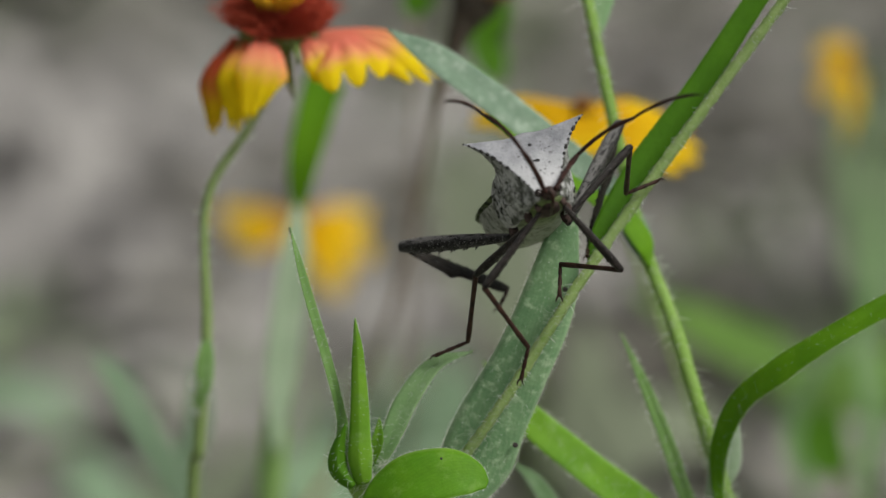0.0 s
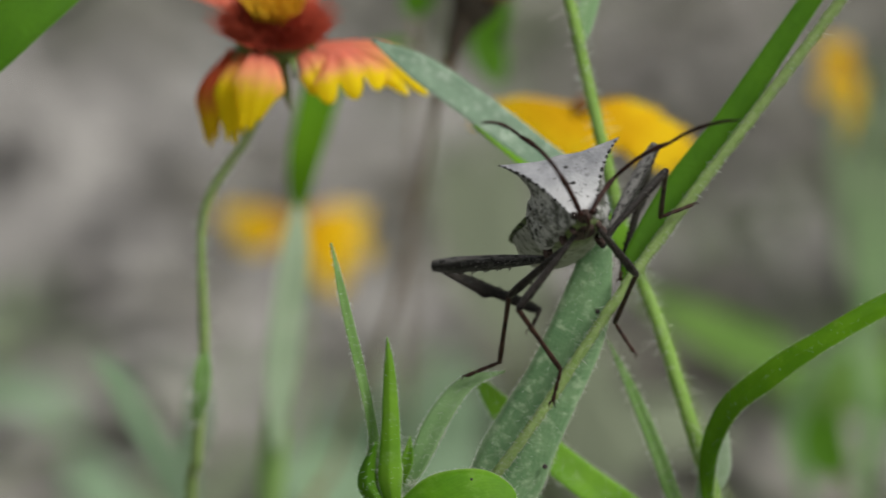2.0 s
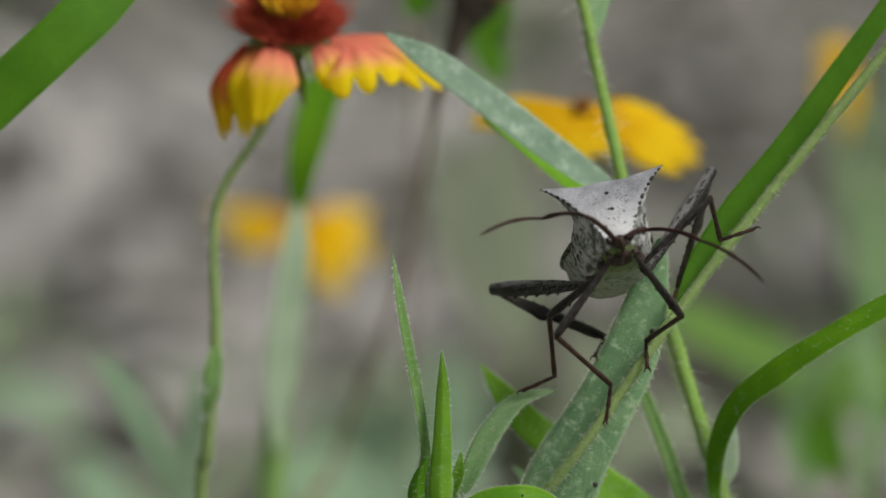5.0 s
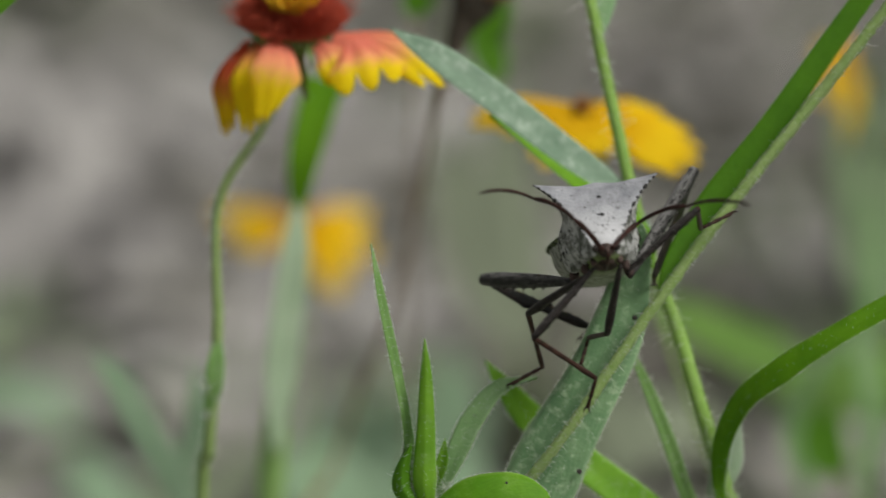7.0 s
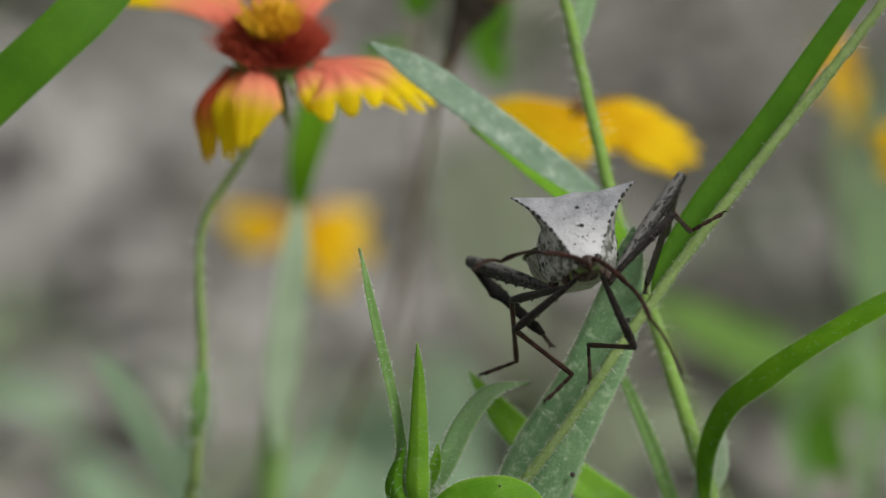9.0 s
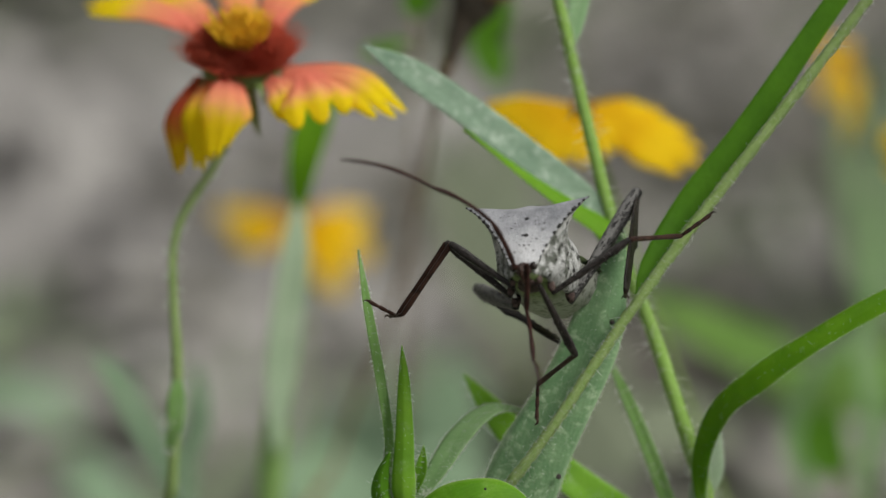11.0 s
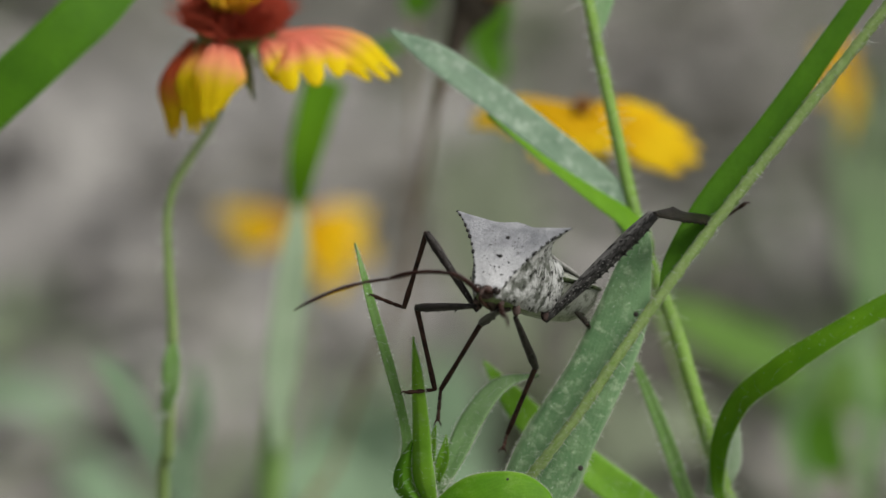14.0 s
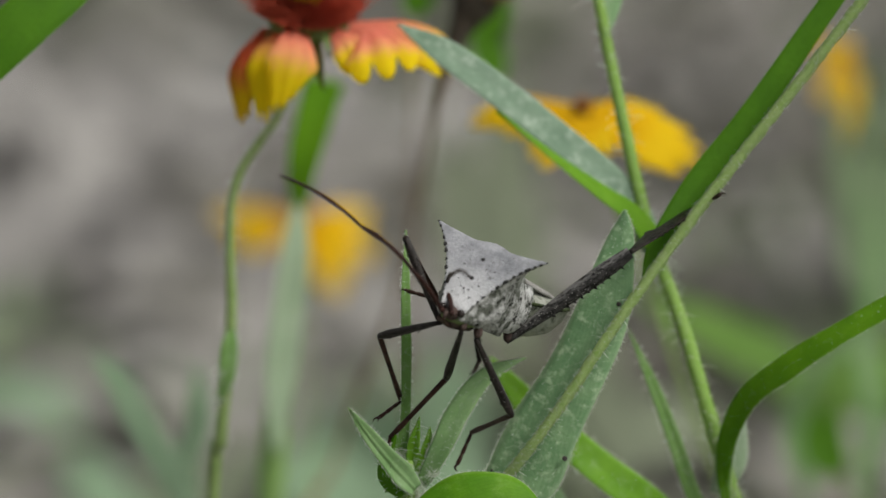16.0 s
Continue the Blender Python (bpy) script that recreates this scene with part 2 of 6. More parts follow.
def lump(bm, centre, radius, flat=1.0, base=(0, 0, 0), axis=(0, 0, 1), sides=14, rows=8):
    """A rounded body, flattened along its axis."""
    ax = Vector(axis).normalized()
    a = ax.orthogonal().normalized()
    b = ax.cross(a)
    rings = []
    for i in range(1, rows):
        th = math.pi * i / rows
        rings.append([bm.verts.new(S(centre) - S(base) + (ax * math.cos(th) * flat + (a * math.cos(2 * math.pi * k / sides) + b * math.sin(2 * math.pi * k / sides)) * math.sin(th)) * radius * MM) for k in range(sides)])
    for r0, r1 in zip(rings, rings[1:]):
        for k in range(sides):
            bm.faces.new((r0[k], r1[k], r1[(k + 1) % sides], r0[(k + 1) % sides]))
    bm.faces.new(rings[0])
    bm.faces.new(rings[-1][::-1])


# ---- ground
def build_ground():
    m, nt, b = shader("dry_soil_and_litter", 0.95, 0.2)
    v = coords(nt)
    big = grain(nt, v, 7.0, 5, 0.55)
    mid = grain(nt, v, 26.0, 5, 0.65)
    c = ramp(nt, big, [(0.30, (0.167, 0.167, 0.145)), (0.48, (0.238, 0.235, 0.211)), (0.66, (0.313, 0.308, 0.283))])
    c = mixed(nt, 0.6, c, ramp(nt, mid, [(0.3, (0.2, 0.2, 0.2)), (0.7, (0.8, 0.78, 0.76))]), "OVERLAY")
    green = ramp(nt, grain(nt, coords(nt, (1, 1, 1)), 3.1, 3, 0.5), [(0.45, (0, 0, 0)), (0.62, (0.7,) * 3)])
    c = mixed(nt, green, c, (0.205, 0.25, 0.15))
    link(nt, c, b.inputs["Base Color"])
    relief(nt, b, mid, 0.8, 0.02)
    bm = bmesh.new()
    ticks = [-60, -20, -8, -4, -2] + [-1.5 + 0.06 * k for k in range(51)] + [2, 4, 8, 20, 60]
    grid = []
    for y in ticks:
        row = []
        for x in ticks:
            near = 1.0 if abs(x) < 1.6 and abs(y - 0.8) < 2.5 else 0.0
            h = near * 0.012 * noise.fractal(Vector((x * 7, y * 7, 0)), 1.0, 2.0, 3)
            row.append(bm.verts.new((x, y + 0.8, h - 0.006)))
        grid.append(row)
    for r0, r1 in zip(grid, grid[1:]):
        for k in range(len(ticks) - 1):
            bm.faces.new((r0[k], r0[k + 1], r1[k + 1], r1[k]))
    tagged(part("ground", bm, m), "dry grey-brown soil strewn with leaf litter", "ground", kind="structure")


build_ground()


def litter(label, where, spread_x, spread_y, dark, light, count, seed, size=0.03):
    """A drift of curled dead leaves and bits, loose on the soil."""
    rnd = random.Random(seed)
    bm = bmesh.new()
    for _ in range(count):
        x, y = where[0] + rnd.gauss(0, 0.5) * spread_x, where[1] + rnd.gauss(0, 0.5) * spread_y
        s, w = size * rnd.uniform(0.5, 1.4), rnd.uniform(0.25, 0.5)
        m = Matrix.Translation((x, y, 0.004 + rnd.uniform(0, 0.012))) @ Euler((rnd.uniform(-0.4, 0.4), rnd.uniform(-0.4, 0.4), rnd.uniform(0, 6.28))).to_matrix().to_4x4()
        curl = rnd.uniform(-0.3, 0.5)
        rows = []
        for k in range(5):
            u = k / 4 * 2 - 1
            h = w * (1 - u * u) ** 0.6 + 0.02
            rows.append([bm.verts.new(m @ Vector((u * s, v * h * s, curl * s * (u * u + v * v * h)))) for v in (-1, 0, 1)])
        for r0, r1 in zip(rows, rows[1:]):
            for k in range(2):
                bm.faces.new((r0[k], r1[k], r1[k + 1], r0[k + 1]))
    mat = plain_material("dead_leaf", dark, light, 40, 0.9, 0.5, 0.002)
    tagged(part("leaf_litter", bm, mat), label, "leaf litter", kind="stuff")


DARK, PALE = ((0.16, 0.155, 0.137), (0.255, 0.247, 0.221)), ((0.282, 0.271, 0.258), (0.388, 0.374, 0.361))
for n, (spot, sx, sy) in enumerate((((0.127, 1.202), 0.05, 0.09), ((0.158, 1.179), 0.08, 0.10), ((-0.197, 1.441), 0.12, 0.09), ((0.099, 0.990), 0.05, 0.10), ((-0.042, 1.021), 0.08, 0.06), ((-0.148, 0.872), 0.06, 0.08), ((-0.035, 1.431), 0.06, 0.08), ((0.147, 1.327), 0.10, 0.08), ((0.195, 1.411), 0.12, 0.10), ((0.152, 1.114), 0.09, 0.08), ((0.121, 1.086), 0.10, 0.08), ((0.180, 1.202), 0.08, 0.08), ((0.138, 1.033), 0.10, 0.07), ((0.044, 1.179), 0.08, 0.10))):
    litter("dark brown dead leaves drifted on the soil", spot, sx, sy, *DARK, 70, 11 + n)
for n, (spot, sx, sy) in enumerate((((-0.162, 1.267), 0.16, 0.10), ((-0.114, 1.202), 0.12, 0.08), ((-0.027, 0.972), 0.10, 0.06), ((-0.143, 0.972), 0.12, 0.05), ((-0.136, 0.867), 0.12, 0.06), ((-0.101, 0.904), 0.10, 0.05), ((-0.168, 1.021), 0.10, 0.06), ((-0.078, 0.937), 0.08, 0.05), ((-0.167, 1.148), 0.07, 0.06), ((-0.17, 1.179), 0.08, 0.08), ((-0.127, 1.135), 0.08, 0.07), ((-0.133, 1.033), 0.07, 0.05), ((0.071, 1.072), 0.04, 0.04), ((0.123, 1.014), 0.05, 0.04), ((0.092, 0.996), 0.03, 0.03), ((-0.155, 1.128), 0.06, 0.06), ((-0.113, 1.079), 0.06, 0.05), ((-0.166, 1.046), 0.05, 0.04), ((0.145, 1.222), 0.035, 0.06), ((0.109, 1.046), 0.05, 0.05), ((0.142, 1.059), 0.05, 0.05), ((0.09, 1.072), 0.04, 0.04), ((0.171, 1.02), 0.04, 0.04))):
    litter("pale grey dead leaves bleached by the sun", spot, sx, sy, *PALE, 60, 31 + n)
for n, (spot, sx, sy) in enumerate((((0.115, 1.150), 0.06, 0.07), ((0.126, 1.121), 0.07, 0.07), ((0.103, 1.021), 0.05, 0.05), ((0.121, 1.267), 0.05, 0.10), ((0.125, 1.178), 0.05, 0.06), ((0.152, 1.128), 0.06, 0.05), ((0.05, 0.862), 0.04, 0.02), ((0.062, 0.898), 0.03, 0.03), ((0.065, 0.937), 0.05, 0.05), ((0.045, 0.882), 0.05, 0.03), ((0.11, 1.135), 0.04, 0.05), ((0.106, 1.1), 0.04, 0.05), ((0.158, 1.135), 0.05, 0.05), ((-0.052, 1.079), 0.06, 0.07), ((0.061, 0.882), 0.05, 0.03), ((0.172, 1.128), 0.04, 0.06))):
    litter("very dark brown dead leaves on the soil", spot, sx, sy, (0.08, 0.076, 0.063), (0.155, 0.148, 0.125), 80, 61 + n)
rnd = random.Random(77)
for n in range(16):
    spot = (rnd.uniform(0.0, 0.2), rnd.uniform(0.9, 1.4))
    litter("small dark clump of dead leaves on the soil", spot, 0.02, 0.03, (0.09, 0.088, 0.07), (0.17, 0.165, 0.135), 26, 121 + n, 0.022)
for n in range(12):
    spot = (rnd.uniform(0.0, 0.2), rnd.uniform(0.9, 1.4))
    litter("small pale clump of bleached leaves on the soil", spot, 0.018, 0.03, (0.34, 0.315, 0.305), (0.46, 0.43, 0.42), 22, 141 + n, 0.022)
litter("scattered brown dead leaves and bits on the soil", (0, 1.2), 0.9, 0.8, (0.203, 0.195, 0.172), (0.39, 0.375, 0.35), 700, 3)


def ground_cover(label, where, spread_x, spread_y, dark, light, count, seed, size=0.03):
    """A low patch of small upright green leaves that grow out of the litter."""
    rnd = random.Random(seed)
    bm = bmesh.new()
    for _ in range(count):
        x, y = where[0] + rnd.gauss(0, 0.5) * spread_x, where[1] + rnd.gauss(0, 0.5) * spread_y
        s, w = size * rnd.uniform(0.5, 1.4), rnd.uniform(0.12, 0.28)
        m = Matrix.Translation((x, y, -0.004)) @ Euler((rnd.uniform(-0.7, 0.7), rnd.uniform(-0.3, 0.3), rnd.uniform(0, 6.28))).to_matrix().to_4x4()
        bow = rnd.uniform(0.1, 0.6)
        rows = []
        for k in range(5):
            u = k / 4
            h = w * math.sin(math.pi * (0.12 + 0.86 * u)) + 0.02
            rows.append([bm.verts.new(m @ Vector((v * h * s, bow * s * u * u - 0.1 * v * v * s * h, u * s))) for v in (-1, 0, 1)])
        for r0, r1 in zip(rows, rows[1:]):
            for k in range(2):
                bm.faces.new((r0[k], r1[k], r1[k + 1], r0[k + 1]))
    mat = plain_material("low_green_leaf", dark, light, 60, 0.7, 0.4, 0.001, let=0.2)
    tagged(part("ground_cover", bm, mat), label, "ground cover", kind="stuff")


for n, (spot, sx, sy) in enumerate((((-0.147, 0.943), 0.05, 0.05), ((0.089, 1.02), 0.08, 0.05), ((0.142, 0.937), 0.05, 0.06), ((0.19, 1.202), 0.025, 0.16), ((-0.046, 0.872), 0.07, 0.03), ((0.123, 1.02), 0.05, 0.05))):
    ground_cover("small green weeds sprouting through the litter", spot, sx, sy, (0.20, 0.275, 0.15), (0.30, 0.385, 0.22), 60, 81 + n)
for n, (spot, sx, sy) in enumerate((((0.031, 1.336), 0.06, 0.10), ((-0.2, 1.441), 0.06, 0.07), ((0.018, 1.288), 0.05, 0.08), ((0.106, 1.08), 0.07, 0.05))):
    ground_cover("dull green weeds sprouting through the litter", spot, sx, sy, (0.14, 0.175, 0.10), (0.22, 0.26, 0.155), 70, 91 + n)

# ---- the stalk on which the bug climbs
ROOT = (-30.0, 60.0, -330.0)
stalk = thing("flower_stalk", "hairy green flower stalk with long grey-green leaves, swaying", "plant", anchor=ROOT)


def build_stalk():
    o, b = stalk, ROOT
    stalk_part(o, b, "stem", [(45.09, 3.2, 37.85), (38.04, 3.2, 27.77), (29.66, 3.2, 16.44), (21.74, 2.2, 5.72), (14.1, -0.6, -5.24), (7.53, -2, -15.49), (2.24, -1, -23.01), (-2.64, 2, -29.14), (-5.96, 6, -34.49), (-9.26, 12, -55.22), (-20.36, 30, -144.58), (-30, 60, -345)],
               [0.6, 0.6, 0.62, 0.62, 0.58, 0.56, 0.6, 0.75, 1.0, 1.2, 1.6, 1.9], M_FUZZ, hair=4200, length=0.3, rough=0.36, steps=26, sides=12, long_hair=50, long_length=0.75, upto=0.75)
    leaf_part(o, b, "broad_leaf", [(13.97, 3, 6.04), (13.6, 3, 2.58), (11.94, 2.2, -4.96), (8.79, 1.8, -12.49), (5.27, 1.8, -19.71), (3.27, 2.2, -23.81), (1.38, 2.6, -27.1), (-0.13, 3, -29.4)],
              [0.1, 1.6, 2.9, 3.4, 3.9, 4.0, 3.0, 0.6], M_BROAD, "grey-green leaf dusted with pale bloom", hair=1500, length=0.24, fold=-0.1, wave=0.16)
    leaf_part(o, b, "strip_leaf", [(41.65, 5.6, 37.76), (34.93, 5.6, 27.72), (28.03, 5.6, 17.07), (22.25, 5.4, 9.0), (17.98, 4.4, 2.0), (16.13, 3.4, -1.83)],
              [1.1, 1.26, 1.52, 1.74, 1.3, 0.1], M_STRIP, "smooth bright green strap leaf", fold=0.12)
    global round_leaf
    round_leaf = leaf_part(o, b, "round_leaf", [(-8.91, -4, -28.72), (-6.42, -5.2, -26.6), (-3.33, -6, -25.2), (0.37, -6.2, -24.57), (3.2, -6, -24.95), (4.81, -5.6, -25.71)],
              [0.5, 2.2, 3.0, 3.0, 2.1, 0.5], M_ROUND, "rounded fresh green leaf", fold=0.1, facing=(0.1, -1, 0.5), hair=420, length=0.2, inside=0.0, wave=0.07)
    stalk_part(o, b, "side_shoot", [(-5.96, 6, -34.49), (-8.1, 2, -29.14), (-9.5, 0, -25.56), (-9.75, 0, -22.44)], [0.6, 0.8, 1.3, 0.9], M_STEM, hair=260, length=0.9)
    global long_leaf
    long_leaf = leaf_part(o, b, "long_leaf", [(-10.68, 2, -26), (-11.29, 1.5, -22.52), (-11.34, 1, -18.73), (-13.39, 0.5, -10.58), (-15.58, 0.5, -3.07), (-16.98, 1, 2.44)],
              [1.0, 1.05, 0.66, 0.62, 0.52, 0.05], M_FRESH, hair=800, length=0.22, facing=(0.5, -1, 0.2), fold=0.3, wave=0.14)
    global curled_leaf
    curled_leaf = leaf_part(o, b, "curled_leaf", [(-7.77, 1, -25), (-5.88, 0, -21.19), (-3.88, 0, -16.81), (-0.88, 1, -12.78), (3.41, 4, -10.79)],
              [0.7, 1.15, 1.3, 0.95, 0.05], M_SOFT, hair=900, length=0.22, facing=(0.1, -1, 0.6), fold=0.25)
    leaf_part(o, b, "bud_scale", [(-9.02, 1, -23.12), (-8.76, 0.5, -20.59), (-8.2, 0.5, -17.58)], [0.6, 0.7, 0.05], M_YOUNG, hair=60, fold=0.5)
    leaf_part(o, b, "bud_scale", [(-8.08, 1, -23.74), (-7.26, 0.5, -21.21), (-7.01, 0.5, -18.58)], [0.6, 0.7, 0.05], M_YOUNG, hair=60, fold=0.5)
    leaf_part(o, b, "bud_sheath", [(-9.89, -2, -26.19), (-11.45, -2, -24.2), (-11.57, -2, -22.02), (-10.7, -2, -19.22)], [0.5, 1.1, 0.8, 0.1], M_STRIP, "dark green swollen bud base", hair=60, length=0.5, inside=0.5, fold=-0.7, thick=0.8)


build_stalk()
for spot in ((*(8.02, 1.2, -21.75), 0.32), (*(13.57, 2.2, -4.46), 0.3), (*(-0.18, -7.5, -22.77), 0.15)):
    bm = bmesh.new()
    lump(bm, spot[:3], spot[3], 0.6, ROOT, (0, -1, 0.2), 8, 6)
    part("speck", bm, plain_material("dark_speck", (0.02, 0.016, 0.014), (0.05, 0.04, 0.035), 3000, 0.7), stalk, "dark speck on the leaf")
bud_leaf = leaf_part(stalk, ROOT, "bud_leaf", [(-8.75, -2, -25.9), (-9.15, -2.6, -23.4), (-9.2, -2.5, -20.6), (-9.25, -2, -16.11), (-9.42, -1.5, -11.4), (-9.7, -1, -7.6)],
                     [0.9, 1.35, 1.22, 0.96, 0.64, 0.05], M_YOUNG, "narrow upright bud leaf", hair=420, length=0.22, inside=0.12, fold=-0.42, facing=(-0.12, -1, 0.2), wave=0.05, back=M_SOFT)
tufts(stalk, ROOT, "cottony_hairs", ((-7.9, -0.4, -25.8, 0.9, 130), (-10.2, 0.2, -21.5, 0.6, 40), (-6.6, -0.3, -23.8, 0.6, 70)), "cottony white hairs at the bud")

# ---- the neighbouring plant behind it
NEXT_ROOT = (70.0, 40.0, -340.0)
neighbour = thing("leafy_stalk", "hairy green stalk with long arching leaves", "plant", anchor=NEXT_ROOT)
FARTHER = 1.025
neighbour.scale = (FARTHER,) * 3


def farther(p):
    """The place on the same line of sight, a little farther from the eye."""
    eye = Vector((0, -SHARP / MM, 0))
    return tuple(eye + (Vector(p) - eye) * FARTHER)


def build_neighbour():
    o, b = neighbour, NEXT_ROOT
    stalk_part(o, b, "stem", [(14.53, 12, 36.06), (16.42, 11, 28.28), (18.94, 10, 16.06), (22.41, 9, 1.34), (25.64, 7.5, -7.57), (29.1, 6, -18.95), (31.4, 8, -26.69), (35.1, 12, -42.36), (54.64, 30, -144.58), (70, 40, -350)],
               [0.62, 0.66, 0.7, 0.74, 0.8, 0.86, 1.0, 1.2, 1.7, 2.0], M_STEM, hair=700, length=0.6, seed=4, rough=0.12, long_hair=380, long_length=1.1, upto=0.8)
    leaf_part(o, b, "pointing_leaf", [(22.85, 9, -1.72), (22.09, 9, 1.21), (19.92, 9, 5.04), (17.17, 9, 8.04), (12.19, 9, 11.81), (5.81, 9, 16.79), (-0.89, 9, 21.51), (-6.26, 9, 24.83)],
              [0.3, 1.6, 1.7, 1.8, 2.0, 2.0, 1.75, 0.1], M_DUSTY, "dusty blue-green lance leaf", hair=170, length=0.35, facing=(0.2, -1, 0.5), fold=0.12, wave=0.06)
    # lower half of the lance leaf; its lit look comes from the brighter green
    leaf_part(o, b, "sheath_leaf", [(23.3, 7.8, -1.97), (22.79, 6.6, 0.57), (20.62, 6.4, 3.51), (17.33, 6.8, 5.78), (12.71, 7.0, 9.02), (8.39, 7.4, 12.39), (5.09, 8.0, 15.15)], [0.2, 1.5, 1.55, 1.25, 0.75, 0.35, 0.05], M_LIT, "underside of the leaf base, painted bright green as if lit", facing=(0.3, -0.8, 0.8), fold=-0.1)
    leaf_part(o, b, "arching_leaf", [(31.6, 6.2, -30.2), (30.65, 4.6, -26.25), (30.95, 2.0, -21.71), (33.2, -1.0, -16.74), (36.96, -3.5, -13.33), (41.85, -5.0, -10.14), (48.73, -5.5, -6.17), (57.19, -5.0, -2.25)],
              [0.4, 0.75, 1.15, 1.5, 1.6, 1.5, 1.4, 0.8], M_ARCH, "long arching green leaf", hair=700, length=0.16, facing=(-0.1, -1, 0.75), fold=0.2, wave=0.26)
    leaf_part(o, b, "pale_leaf", [(30.26, 9, -28.03), (31.85, 8, -24.14), (33.08, 7.5, -19.15)], [0.8, 1.7, 0.3], M_HAZE, hair=60, facing=(0.3, -1, 0.3))
    leaf_part(o, b, "low_leaf", [(33.81, 12, -39.79), (24.27, 8, -30.83), (16.99, 6, -25.17), (11.17, 6.5, -20.5), (7.58, 8, -16.75), (4.61, 10, -12.73)],
              [1.2, 2.0, 2.1, 1.9, 1.4, 0.1], M_YOUNG, "broad fresh green leaf", hair=520, facing=(-0.2, -1, 0.7), fold=0.15, wave=0.14)
    leaf_part(o, b, "narrow_leaf", [(31.1, 10, -35.77), (27.45, 8, -27.96), (25.16, 7, -21.54), (22.62, 7, -15.19), (20, 8, -9.36)],
              [0.8, 0.85, 0.8, 0.6, 0.05], M_FRESH, hair=420, facing=(-0.2, -1, 0.5), fold=0.25)
    leaf_part(o, b, "low_blade", [(16.03, 18, -36.43), (11.47, 18, -27.96), (8.21, 18, -24.7)], [1.0, 1.0, 0.1], M_PALE)
    leaf_part(o, b, "top_leaf", [(17.34, 10, 23.74), (17.87, 12, 26.42), (18.79, 14, 30.42), (20.5, 16, 35.75)], [0.3, 1.0, 1.2, 0.5], M_PALE)


build_neighbour()

# ---- red and yellow blanket flower

def petal_material(name, inner, outer, edge=0.55, soft=0.12, amount=0.3):
    m, nt, b = shader(name, 0.75, 0.12)
    uv = coords(nt, (1, 1, 1), "UV")
    sep = nt.nodes.new("ShaderNodeSeparateXYZ")
    link(nt, uv, sep.inputs[0])
    streak = grain(nt, coords(nt, (14, 2, 1), "UV"), 3.0, 3)
    add = nt.nodes.new("ShaderNodeMath")
    add.operation = "MULTIPLY_ADD"
    add.inputs[1].default_value = 0.5
    link(nt, streak, add.inputs[0])
    link(nt, sep.outputs[1], add.inputs[2])
    c = ramp(nt, add.outputs[0], [(edge + 0.25 - soft, inner), (edge + 0.25, (inner[0] * 0.5 + outer[0] * 0.5, inner[1] * 0.6 + outer[1] * 0.4, inner[2])), (edge + 0.25 + soft, outer)])
    c = mixed(nt, 0.35, c, ramp(nt, streak, [(0.3, (0.35,) * 3), (0.7, (0.65,) * 3)]), "OVERLAY")
    link(nt, c, b.inputs["Base Color"])
    relief(nt, b, streak, 0.5, 0.0004)
    see_through(nt, b, c, amount)
    return m


M_RAY = petal_material("red_yellow_petal", (0.95, 0.36, 0.25), (0.97, 0.80, 0.014), 0.47, 0.2, 0.55)
# red petal with the shade of its side put into darker colours
M_RAY_SHADED = petal_material("shaded_red_petal", (0.66, 0.13, 0.05), (0.84, 0.62, 0.012), 0.6, 0.2, 0.55)
M_RAY_GOLD = petal_material("golden_red_petal", (0.88, 0.29, 0.15), (0.97, 0.80, 0.014), 0.3, 0.18, 0.55)
M_GOLD = petal_material("golden_petal", (0.74, 0.435, 0.004), (0.80, 0.55, 0.008), 0.5)
M_DISC = plain_material("dark_red_florets", (0.32, 0.036, 0.018), (0.64, 0.10, 0.042), 900, 0.8, 0.8, 0.0006)
M_POLLEN = plain_material("yellow_florets", (0.58, 0.24, 0.012), (0.88, 0.58, 0.016), 900, 0.8, 0.5, 0.0004)
M_BRACT = plain_material("flower_bract", (0.085, 0.135, 0.025), (0.15, 0.215, 0.045), 600, 0.7, 0.4)

FLOWER_ROOT = (-60.0, 70.0, -330.0)
flower = thing("blanket_flower", "blanket flower with red petals tipped yellow, drooping", "flower", anchor=FLOWER_ROOT)


